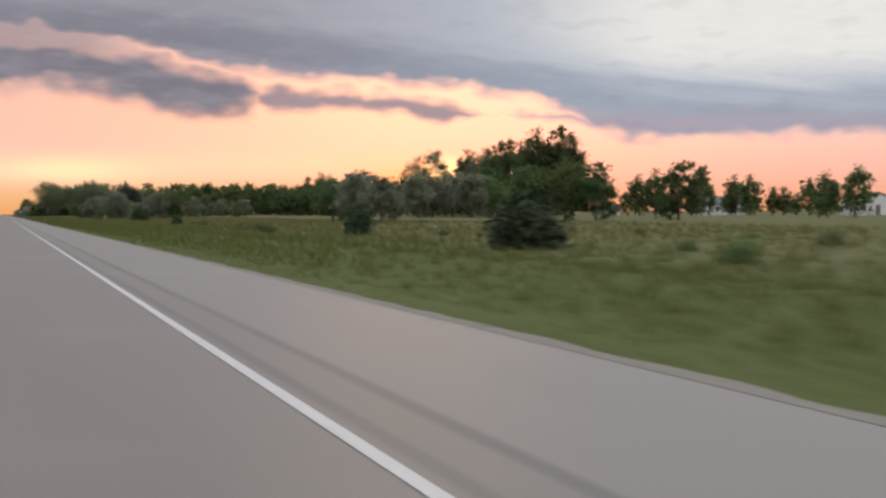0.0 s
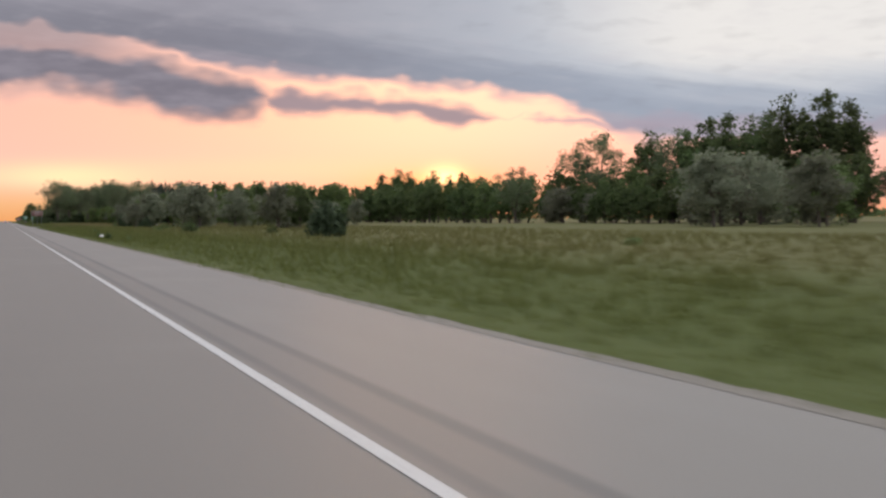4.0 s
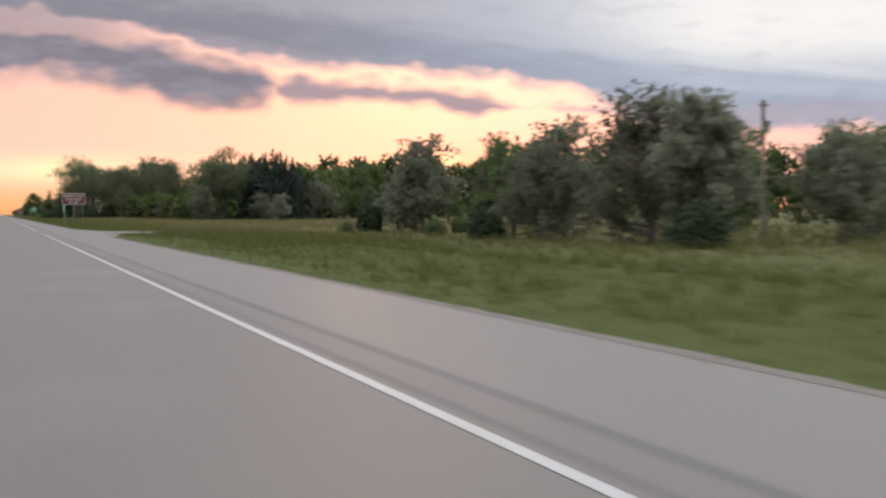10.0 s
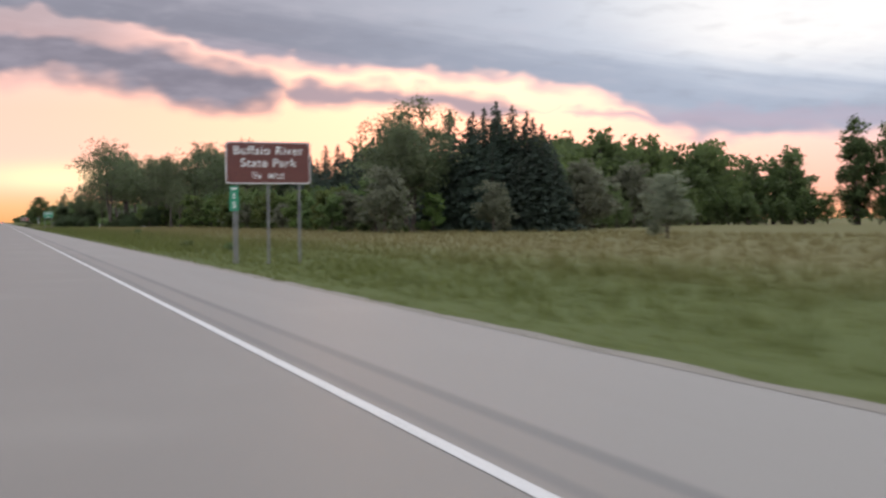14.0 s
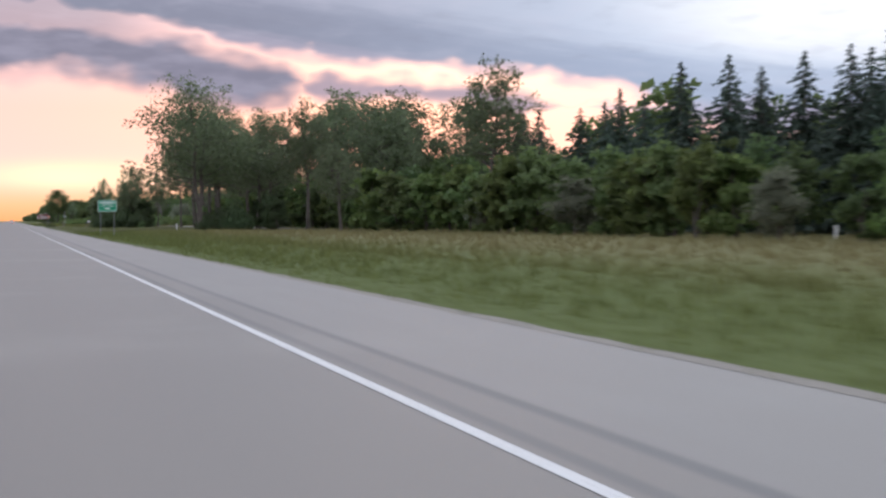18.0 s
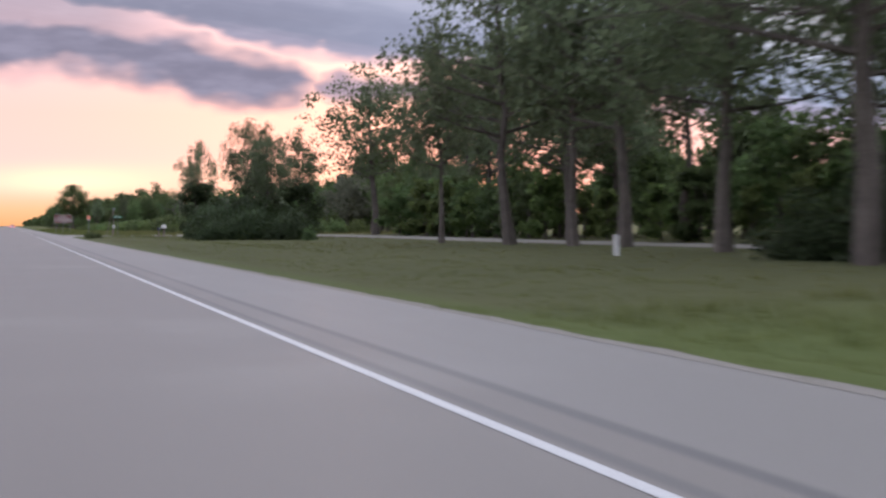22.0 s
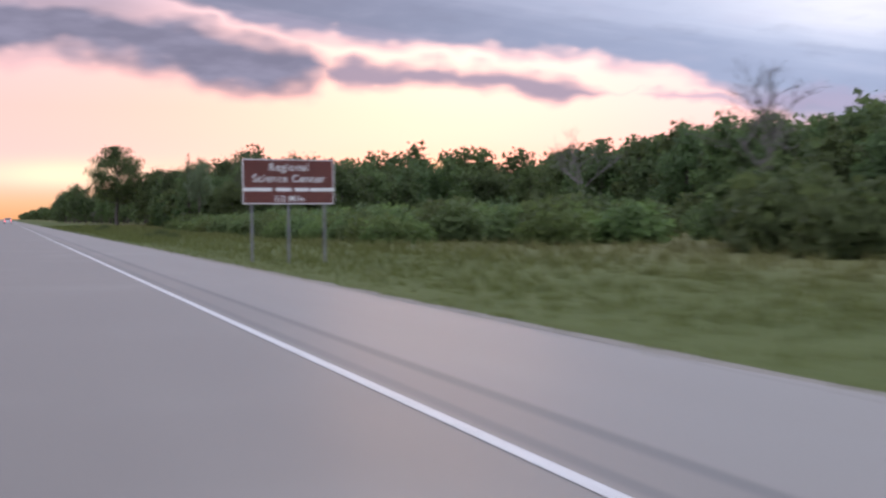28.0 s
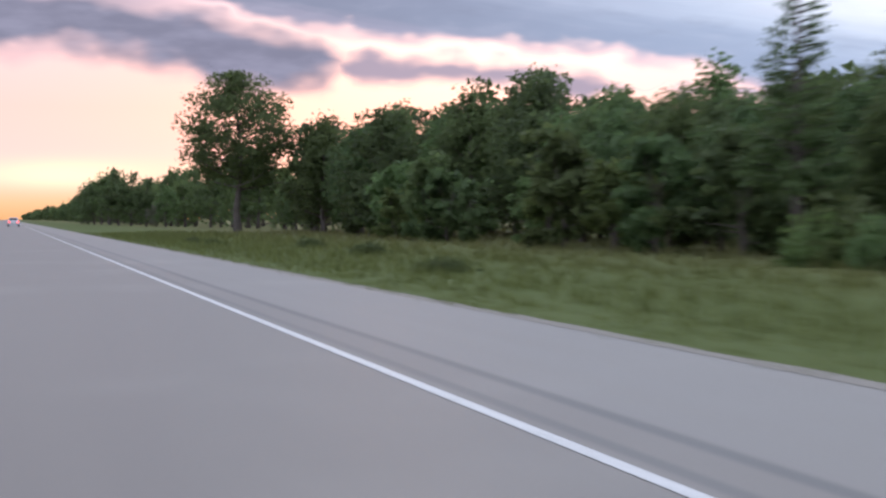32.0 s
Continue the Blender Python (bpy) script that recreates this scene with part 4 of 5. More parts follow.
for x, y, w, h in ((15.6, 73.5, 1.2, 0.5), (20.5, 56.3, 0.6, 0.45), (16, 23.8, 1.1, 0.65), (19.5, 31.9, 0.6, 0.4), (25.9, 33.7, 0.9, 0.55), (30, 44.6, 0.7, 0.3), (31.4, 56.7, 0.8, 0.35),
                   (16.6, 81.3, 1.6, 0.65), (16.9, 90.4, 0.9, 0.5), (19.8, 127, 0.9, 0.5), (40.7, 119.8, 1.3, 0.5), (15.9, 118, 0.7, 0.4), (17.3, 116.8, 0.9, 0.5), (17.2, 112, 0.7, 0.4),
                   (18.1, 111, 0.8, 0.45), (19.2, 110, 0.8, 0.4), (26, 164.5, 0.8, 0.4), (7.0, 211, 0.4, 0.4), (6.9, 201, 0.55, 0.5), (7.6, 194, 0.4, 0.3), (21.2, 218, 1.1, 0.8),
                   (23, 208, 1.2, 0.6), (17, 236, 1.8, 1.2), (32, 250, 1.1, 1.2), (33.5, 252, 1.0, 1.0), (18, 263.6, 1.3, 0.95), (15.6, 250, 1.1, 0.65), (9.2, 248.7, 0.6, 0.35),
                   (20.9, 340.4, 1.3, 1.1), (19.6, 352.9, 1.1, 0.8), (12.3, 510.8, 0.8, 0.6), (24.6, 346.6, 1.5, 1.3), (24.2, 305, 0.9, 0.9), (25.2, 306, 0.8, 0.7), (9.3, 443, 0.7, 0.35), (8.8, 452, 0.6, 0.3)):
    s = rnd.choice(SCRUB)
    s.put(x, y, h, wide=(w / 1.2) / (h / 0.6))

for x, y, h, k in ((84, 252, 9.4, 0), (90, 260, 8.6, 1), (97, 266, 9.8, 0), (104, 272, 9.6, 1), (93, 243, 8.8, 0), (100, 251, 8.6, 2), (110, 280, 9.4, 0)):
    WILLOW[k].put(x, y, h, wide=1.15)

# ---- second stretch: willow thicket before the field entrance
for x, y, h, k in ((23.2, 285.8, 6.1, 1), (24.6, 281.2, 5.9, 0), (25.8, 287.6, 5.5, 0), (25.2, 284, 3.6, 0), (31, 262, 5.4, 0), (34, 271, 5.3, 2), (37, 280, 3.6, 0), (37.5, 285.5, 3.6, 1), (34.5, 266, 4.9, 3), (36, 274, 4.2, 1),
                   (22.5, 317.5, 5.3, 0), (22.7, 321, 5.7, 1), (25.6, 323, 5.4, 2), (24, 331.5, 5.3, 0), (20.8, 327, 4.0, 1), (22.6, 334, 4.6, 2), (36, 320, 6.2, 1), (39.2, 331, 5.0, 3), (39, 327, 5.0, 2), (36.2, 327, 4.8, 2), (28.9, 318, 4.3, 1),
                   (23.2, 349, 5.5, 0), (24.6, 352, 4.6, 2), (34, 360, 4.8, 2), (36, 357, 4.2, 1), (23.2, 354, 2.6, 1), (33, 338, 4.0, 1),
                   (37.6, 455.5, 3.9, 0), (42, 345, 5.0, 2), (46, 352, 5.2, 1), (45, 336, 5.4, 2), (50, 343, 5.6, 0)):
    WILLOW[k].put(x, y, h)
WILLOW[0].put(24.4, 291.5, 5.7, wide=0.42)
WILLOW[1].put(23.8, 339, 5.0, wide=0.5)
row([(66, 350), (64, 380), (58, 410)], 7, 4.0, 5.4, WILLOW + LOW)
for x, y, h in ((32.6, 497.4, 5.9), (53.7, 500.4, 6.9), (56, 503, 6.2), (84, 546, 9.0), (92, 556, 7.5)):
    WILLOW[0].put(x, y, h)

# ---- woods behind the field
for x, y, h in ((47.2, 506.4, 13.1), (45.8, 506.2, 12.4), (44.6, 513, 12.7), (46, 509.8, 12.3), (48.2, 504.6, 12.6), (49, 502.8, 11.8), (49.8, 501, 10.4), (50.4, 499.2, 7.8), (45, 508.5, 11.4),
                (48.5, 509, 12.4), (50.6, 505, 11.4), (45.4, 503, 8.6), (47.4, 501, 7.6), (51.5, 503, 9.6)):
    any_of(SPRUCE, x, y, h, wide=1.35)
for x, y, h in ((51, 597.6, 11.2), (51, 591.4, 13.0), (51.5, 585.1, 12.8), (51, 580, 11.4), (52, 576.3, 12.0), (51, 570, 11.6), (52, 566.9, 12.9), (51, 560, 12.9), (51, 556, 13.4), (50.5, 553.4, 12.3),
                (51, 549.3, 13.2), (51, 546.7, 12.8), (51, 542, 11.3), (54, 588, 11), (55, 573, 12), (55, 563, 12.4), (55, 551, 12.4), (60, 661, 17.6), (60, 646, 14.3), (60, 640.5, 13.5), (63, 652, 14), (51, 610, 11), (51.5, 606, 11.2), (51, 602, 12)):
    any_of(SPRUCE, x, y, h * 1.05, wide=1.25)
for x, y, h, k in ((35.6, 502.6, 11.0, COTTON), (37.2, 504.5, 10.4, COTTON), (38.9, 508, 13.0, OPEN), (40, 517.5, 11.2, COTTON), (80, 561.4, 13.4, WOODS), (100, 577, 14.6, WOODS), (120, 588.5, 14.6, WOODS), (145, 596, 14.6, WOODS), (133, 560, 17.2, POPLAR), (137.5, 556.5, 18.6, POPLAR),
                   (141.5, 553, 17.6, POPLAR), (147.5, 545, 17.8, POPLAR), (153, 541, 16, POPLAR), (156, 535, 17, POPLAR)):
    any_of(k, x, y, h)
row([(42, 499), (36, 502), (33, 514), (36, 530), (37, 560), (36, 595), (34, 620)], 4.2, 3.2, 5.0, LOW + LOW[2:] + WILLOW[:1], 1.2)
row([(37, 566), (35.5, 595), (33, 622)], 3.4, 4.4, 6.2, LOW[2:] + LOW[:1], 1.2)
row([(42, 516), (44, 540), (44, 570), (43, 600)], 6.5, 5.0, 6.8, WOODS + LOW)
row([(54, 514), (66, 535)], 5.0, 8.5, 10.2, BACK)
row([(68, 538), (78, 556)], 5.0, 10.0, 11.6, BACK)
row([(78, 556), (100, 574), (122, 585), (147, 592)], 5.0, 11.5, 15.0, BACK)
row([(52, 504), (70, 530), (84, 550), (104, 568), (126, 578), (148, 586)], 3.6, 4, 7.0, BACK, 2.5)
row([(57, 534), (70, 565)], 6.0, 9.5, 11.5, BACK, 3)
row([(72, 568), (100, 592), (140, 606)], 7.0, 12.5, 15.5, BACK, 3)
row([(60, 610), (68, 622)], 5.0, 9.0, 10.5, BACK, 2)
row([(72, 620), (98, 614), (132, 628), (160, 622)], 7.0, 13, 16, BACK, 3)
row([(72, 652), (95, 665), (140, 660)], 8.0, 13.5, 17, BACK, 3)

row([(131, 560), (142, 551), (156, 534)], 4.0, 3.0, 5.0, FAR, 1.5)
row([(56, 520), (70, 536), (84, 552), (104, 570), (126, 580), (146, 588)], 4.2, 2.6, 4.4, FAR, 1.5)

# ---- park edge: large trees near the road, side road behind them
OLD.put(21.0, 650.5, 17.5, turn=20)
for x, y, h, k, w in ((32, 642, 14.4, 1, 0.72), (29.5, 659, 15.0, 2, 0.9), (25.4, 664.5, 15.5, 0, 0.9), (24.4, 694.5, 12.6, 1, 0.62), (25.6, 686.5, 17.2, 2, 0.9), (26.6, 680.5, 16.2, 1, 0.85), (26.9, 675.5, 16.6, 0, 0.9),
                      (36, 701, 15.0, 2, 0.9), (36.5, 686, 16.2, 1, 0.85), (42, 645, 15.6, 0, 1), (39.5, 660.5, 17.8, 1, 1), (57, 659, 17.0, 2, 1), (48.5, 657, 16.4, 0, 1), (45, 650, 16.8, 1, 1), (45, 662, 17.2, 2, 1), (45, 673, 18.5, 0, 1),
                      (66, 652, 11.6, 1, 1), (40.5, 606.5, 15.2, 1, 0.75), (32, 627, 8.8, 2, 0.85), (35.8, 748.5, 17.5, 0, 1.0), (38, 722, 17.0, 2, 0.72), (41.5, 736, 18.2, 1, 0.85), (40.5, 712, 16.5, 1, 0.85),
                      (46, 742, 13, 1, 0.9), (38.5, 735, 9, 2, 0.8), (41, 704, 12.5, 1, 0.9), (46, 716, 14.5, 2, 0.9)):
    COTTON[k].put(x, y, h, wide=w)
OPEN[1].put(15.9, 738, 8.7, turn=40, wide=0.55)
OPEN[0].put(22.0, 744, 11.2, wide=0.66)
OPEN[0].put(19.3, 722.8, 8.2, wide=0.62)
COTTON[1].put(26.0, 740, 10.2, wide=0.7)
THICKET.put(15.8, 736, 5.0)
row([(33, 612), (36, 640), (38, 665), (37, 700), (36.5, 730), (37, 745)], 3.8, 3.0, 5.2, LOW, 1.0)
row([(36, 605), (38, 650)], 6, 5.2, 6.8, WOODS, 1.5)
row([(40, 650), (42, 690), (42, 735)], 5.5, 5.0, 8.0, WOODS, 1.5)
row([(50, 640), (52, 672), (50, 700), (52, 730)], 6, 8, 10.5, WOODS, 3)
row([(56, 680), (58, 740), (60, 770)], 6, 5.5, 7.6, WOODS, 3)
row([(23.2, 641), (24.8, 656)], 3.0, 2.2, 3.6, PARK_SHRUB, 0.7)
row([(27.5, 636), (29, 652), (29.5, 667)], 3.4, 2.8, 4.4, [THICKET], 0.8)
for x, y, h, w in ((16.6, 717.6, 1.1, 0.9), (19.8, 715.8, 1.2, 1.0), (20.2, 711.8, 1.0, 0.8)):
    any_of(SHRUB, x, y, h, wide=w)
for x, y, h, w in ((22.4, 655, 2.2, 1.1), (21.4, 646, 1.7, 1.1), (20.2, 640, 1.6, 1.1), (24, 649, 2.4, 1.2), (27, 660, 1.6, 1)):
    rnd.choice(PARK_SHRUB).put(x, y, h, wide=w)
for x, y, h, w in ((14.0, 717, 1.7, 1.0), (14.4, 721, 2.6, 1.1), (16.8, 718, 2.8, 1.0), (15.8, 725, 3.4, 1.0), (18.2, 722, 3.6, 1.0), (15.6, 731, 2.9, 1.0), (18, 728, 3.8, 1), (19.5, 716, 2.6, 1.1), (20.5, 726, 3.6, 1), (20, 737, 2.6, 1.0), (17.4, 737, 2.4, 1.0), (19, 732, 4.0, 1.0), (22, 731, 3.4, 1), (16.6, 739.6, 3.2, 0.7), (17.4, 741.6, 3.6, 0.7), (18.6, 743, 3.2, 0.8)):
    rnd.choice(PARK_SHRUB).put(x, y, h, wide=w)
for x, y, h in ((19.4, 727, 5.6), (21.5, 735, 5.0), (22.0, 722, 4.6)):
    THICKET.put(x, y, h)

row([(37, 714), (38.5, 733), (43, 752)], 4.0, 4.4, 6.0, WOODS + LOW, 1.0)

# ---- beyond the side road: scrub meadow and woods
for x, y, h in ((43.5, 837.5, 5.6), (41.9, 838, 5.2), (44, 791, 8.2)):
    WILLOW[0 if x > 42 else 1].put(x, y, h)
row([(50, 780), (48, 810), (48.5, 828)], 4.6, 7.6, 9.0, WOODS, 1.2)
row([(48.5, 830), (49, 848), (50, 866)], 4.6, 6.8, 7.9, WOODS, 1.2)
row([(57, 775), (56, 825)], 6, 9.4, 10.6, WOODS, 2)
row([(56, 830), (58, 870), (66, 920), (75, 945)], 6, 8.0, 9.2, WOODS, 2)
row([(52, 868), (60, 905), (66, 935), (73, 948), (62, 962), (50, 950)], 4.4, 8.2, 9.6, WOODS, 1.5)
row([(50, 948), (40, 938), (32, 928), (28, 916)], 4.4, 6.6, 8.0, WOODS, 1.2)
row([(80, 950), (66, 972), (50, 966), (42, 956)], 5.5, 7.6, 8.6, WOODS, 2)
row([(62, 988), (45, 984), (36, 972)], 6, 9.0, 10.2, WOODS, 2)
row([(62, 850), (68, 890), (76, 935), (90, 960)], 4.5, 9.0, 10.8, BACK, 2)
row([(80, 850), (92, 900), (104, 960)], 6, 11, 13, BACK, 2.5)
row([(44, 962), (60, 980)], 3.6, 8.4, 9.6, BACK, 1.5)
row([(64, 984), (75, 986), (92, 980), (112, 966)], 3.8, 11.0, 13.0, BACK, 2)
row([(52, 972), (70, 992), (100, 992), (124, 970)], 4.5, 9.0, 11.0, BACK, 2)
LONE.put(17.0, 998, 12.7, wide=1.04)
for x, y, h in ((51, 808, 12.8), (52, 805, 14.0), (53.5, 802, 13.6), (54, 790, 13.8)):
    any_of(POPLAR, x, y, h, wide=0.6)
for x, y, h in ((15.8, 1200, 8.0), (16.2, 1180, 8.6), (16.6, 1165, 9.2), (16.9, 1150, 9.8), (17.3, 1135, 10.0), (17.7, 1120, 9.6), (18.3, 1104, 8.4), (18.9, 1086, 7.0), (19.6, 1068, 5.4)):
    any_of(FAR, x, y, h)
WILLOW[0].put(19.5, 1078, 3.6)
DEAD[0].put(25.5, 828.5, 9.0)
DEAD[1].put(42, 877, 10.2)
LOW[1].put(25.9, 830.2, 4.2, wide=0.8)
COTTON[1].put(18.7, 918.7, 7.2, wide=0.68)
COTTON[0].put(25.5, 927.9, 8.4, wide=0.55)
PINE.put(18.6, 925.5, 8.2, wide=1.2)
for x, y, h, k in ((30.5, 934, 7.0, WOODS), (32.4, 939, 7.2, WOODS), (34.5, 944, 7.4, WOODS), (33, 951.7, 8.6, WOODS), (33.8, 977.6, 11.0, WOODS), (41, 1006, 13.6, WOODS), (26.4, 913, 6.7, WOODS), (27, 934, 5.6, WOODS), (26, 942, 5.6, WOODS), (27.5, 918, 7.0, WOODS)):
    any_of(k, x, y, h)
row([(23, 920), (22, 936)], 3.0, 4.0, 4.8, WOODS + LOW, 0.8)
row([(22, 936), (24, 946)], 3.0, 4.8, 5.5, WOODS, 0.8)
row([(24.5, 947), (26, 962)], 3.2, 5.8, 6.6, WOODS, 1.0)
row([(25, 964), (22.5, 990)], 3.6, 7.4, 8.4, WOODS, 1.0)
row([(22.5, 990), (24, 999)], 3.6, 8.2, 9.0, WOODS, 0.8)
row([(25, 1004), (26.5, 1026)], 3.6, 4.0, 5.2, WOODS, 0.8)
row([(20, 930), (19.5, 950), (21, 980)], 3.0, 2.6, 4.4, LOW, 0.8)
row([(30, 942), (30, 952)], 4, 5.8, 6.6, WOODS, 1.5)
row([(30, 953), (30, 964)], 4, 7.0, 7.8, WOODS, 1.5)
row([(30, 966), (31, 990)], 5, 8.4, 9.4, WOODS, 2)
row([(31, 992), (32, 1006)], 4.5, 9.4, 10.4, WOODS, 1.5)
row([(33, 1010), (33, 1034)], 5, 5.0, 6.4, WOODS, 1.5)
row([(26, 1025), (25, 1090), (26, 1200), (27, 1330), (28, 1500)], 7, 6, 8.6, BACK, 2)
row([(35, 1060), (34, 1200), (36, 1500)], 10, 8.0, 11, BACK, 3)
for x, y, h, w in ((23, 823, 2.8, 1.0), (25, 826, 3.2, 1.0), (21.5, 818, 2.2, 1.0), (38, 868, 3.0, 1), (35, 864, 2.6, 1), (41, 878, 3.0, 1), (40.6, 889, 2.6, 1)):
    any_of(SHRUB, x, y, h, wide=w)
row([(17, 842), (18, 866), (19, 890), (18.5, 912), (18, 926)], 1.7, 1.1, 1.7, SHRUB[:2], 1.3)
row([(14.9, 856), (15.2, 880), (14.6, 902)], 1.7, 0.95, 1.4, SHRUB[:2], 0.7)
row([(21, 838), (22, 866), (23, 890), (22, 915)], 1.9, 1.4, 2.1, SHRUB[:2], 1.3)
row([(24, 836), (26, 860), (27, 890), (25, 912)], 3.0, 1.5, 2.3, SHRUB[:2], 1.8)
row([(32, 800), (34, 840), (36, 870), (34, 900)], 3.6, 1.4, 2.4, SHRUB[:2], 2.2)
row([(40, 790), (43, 830), (44, 880), (46, 920)], 4.2, 1.6, 2.8, SHRUB[:2], 2.2)
row([(19, 792), (22, 806), (27, 815)], 3.4, 0.9, 1.5, SHRUB, 1.5)
row([(26, 775), (36, 770), (44, 778)], 3.6, 1.3, 2.2, SHRUB[1:2] + SHRUB[:1], 1.2)


# ---------------------------------------------------------------- far woods and grass
join_massed("back_woods", "dense green woods standing behind the front trees", [LEAF, LEAF_DARK, BARK])

def scatter_leaves(name, centres, size, mat, seed, label, category):
    rng = np.random.default_rng(seed)
    me = leaf_mesh(name, centres, size, mat, rng)
    return tagged(new(name, me), label, category, kind="stuff")


rng = np.random.default_rng(5)
blobs = []
for k in range(330):
    if k < 130:
        y, x, h = 1500 + 16 * k + rng.normal() * 6, 30 + rng.uniform(0, 22), rng.uniform(8, 12)
    else:
        a = radians(rng.uniform(6, 80))
        d = rng.uniform(1500, 2300)
        x, y, h = max(45, d * math.sin(a)), 450 + d * math.cos(a), rng.uniform(8, 14)
    for q in range(80):
        v = rng.normal(size=3)
        v *= rng.uniform(0.5, 1.0) / np.linalg.norm(v)
        blobs.append((x + v[0] * h * (0.5 if k < 130 else 1.6), y + v[1] * h * (0.5 if k < 130 else 1.6), h * 0.5 + v[2] * h * 0.5))
scatter_leaves("far_woods", np.array(blobs), 2.6, LEAF_DARK, 6, "distant dark woods along the horizon", "woods")


def grass(name, n, x0, x1, y0, y1, hmin, hmax, wide, seed, label, power=1.0, mat=BLADE):
    rng = np.random.default_rng(seed)
    x = x0 + (x1 - x0) * rng.random(n) ** power
    y = rng.uniform(y0, y1, n)
    # leave the lanes clear
    lane = (np.abs(y - 363) < np.where(x < 6.2, 15.0, np.where(x < 9, 6.5, 2.6))) | ((np.abs(y - (763.5 - 0.17 * x)) < np.where(x < 10, 8.5, 5.8)) & (x < 32)) | ((np.abs(x - 31.5) < 3.2) & (y > 660) & (y < 758))
    park = (y > 640) & (y < 750)
    x, y, park = x[~lane], y[~lane], park[~lane]
    n = len(x)
    z = np.array([land(a, b) for a, b in zip(x, y)]) - 0.03
    patch = np.array([0.85 + 0.35 * noise.noise(Vector((a * 0.09, b * 0.05, 2))) for a, b in zip(x, y)])
    edge = np.clip((x - 5.2) / 2.5, 0.35, 1.0)
    hgt = rng.uniform(hmin, hmax, n) * patch * edge * np.where(park, 0.28, 1.0)
    B = 5
    base = np.repeat(np.stack([x, y, z], 1), B, 0) + np.concatenate([rng.normal(size=(n * B, 2)) * 0.10, np.zeros((n * B, 1))], 1)
    hh = np.repeat(hgt, B) * rng.uniform(0.55, 1.15, n * B)
    ang = rng.uniform(0, 2 * math.pi, n * B)
    side = np.stack([np.cos(ang), np.sin(ang), np.zeros(n * B)], 1) * wide
    lean = np.concatenate([rng.normal(size=(n * B, 2)) * 0.28, np.ones((n * B, 1))], 1) * hh[:, None]
    v = np.stack([base - side, base + side, base + lean], 1).reshape(-1, 3)
    m = n * B
    me = bpy.data.meshes.new(name)
    me.vertices.add(3 * m)
    me.vertices.foreach_set("co", v.astype(np.float32).ravel())
    me.loops.add(3 * m)
    me.loops.foreach_set("vertex_index", np.arange(3 * m, dtype=np.int32))
    me.polygons.add(m)
    me.polygons.foreach_set("loop_start", np.arange(0, 3 * m, 3, dtype=np.int32))
    me.update(calc_edges=True)
    me.materials.append(mat)
    return tagged(new(name, me), label, "grass", kind="stuff")


grass("verge_grass", 52000, 5.25, 13, 0, 1010, 0.16, 0.42, 0.016, 8, "green uncut grass along the road verge", 1.2)
grass("meadow_grass", 46000, 12, 55, 10, 1000, 0.22, 0.55, 0.03, 9, "tall dry and green grass of the meadow", 1.4)

grass("tall_weeds", 1200, 8.6, 14.5, 344, 355.5, 0.26, 0.62, 0.022, 10, "tall brown-green weeds beside the field entrance", 1.1, DRY_BLADE)
grass("tall_grass", 900, 8.6, 16, 326, 345, 0.24, 0.52, 0.022, 11, "tall green grass beside the field entrance", 1.1)


def weeds(x, y, w, h, seed, verts, faces, n=150):
    """A clump of tall leafy weeds."""
    rng = np.random.default_rng(seed)
    px, py = rng.normal(size=n) * w * 0.26, rng.normal(size=n) * w * 0.6
    hh = h * rng.uniform(0.45, 1.1, n) * np.exp(-(px / w) ** 2 - (py / (2.4 * w)) ** 2)
    base = np.stack([px, py, np.full(n, -0.05)], 1)
    tip = base + np.concatenate([rng.normal(size=(n, 2)) * 0.16, np.ones((n, 1))], 1) * hh[:, None]
    base, tip = base + (x, y, land(x, y)), tip + (x, y, land(x, y))
    for q, t in zip(base, tip):
        a = rng.uniform(0, math.pi)
        s = np.array([math.cos(a), math.sin(a), 0]) * 0.022
        k = len(verts)
        mid = (q + t) / 2 + rng.normal(size=3) * 0.02
        verts += [q - s * 0.5, q + s * 0.5, mid + s, t, mid - s]
        faces.append((k, k + 1, k + 2, k + 3, k + 4))
        for r in (0.45, 0.65, 0.85):
            c = q + (t - q) * r
            d = rng.normal(size=3) * 0.09
            k = len(verts)
            verts += [c, c + d * 0.5 + s * 1.4, c + d, c + d * 0.5 - s * 1.4]
            faces.append((k, k + 1, k + 2, k + 3))


weed_verts, weed_faces = [], []
for k, (x, y, w, h) in enumerate(((6.4, 738.6, 0.8, 0.7), (6.6, 741.6, 0.9, 0.78), (6.9, 745.2, 0.8, 0.75), (7.3, 742.5, 0.8, 0.7), (9.6, 868, 0.9, 0.6), (8.8, 874, 0.8, 0.5), (10.4, 881, 1.0, 0.7), (9.2, 926, 0.9, 0.6), (10.8, 938, 1.0, 0.7),
                                  (11.4, 949, 1.0, 0.7), (8.8, 958, 0.8, 0.5), (9.0, 966, 0.8, 0.5))):
    weeds(x, y, w * (1.0 if y > 700 else 0.75), h * (0.85 if 700 < y < 800 else 0.7), 300 + k, weed_verts, weed_faces)
tagged(new("verge_weeds", mesh_from("verge_weeds", weed_verts, weed_faces, WEED)), "clumps of tall leafy weeds in the verge grass", "weeds", kind="stuff")

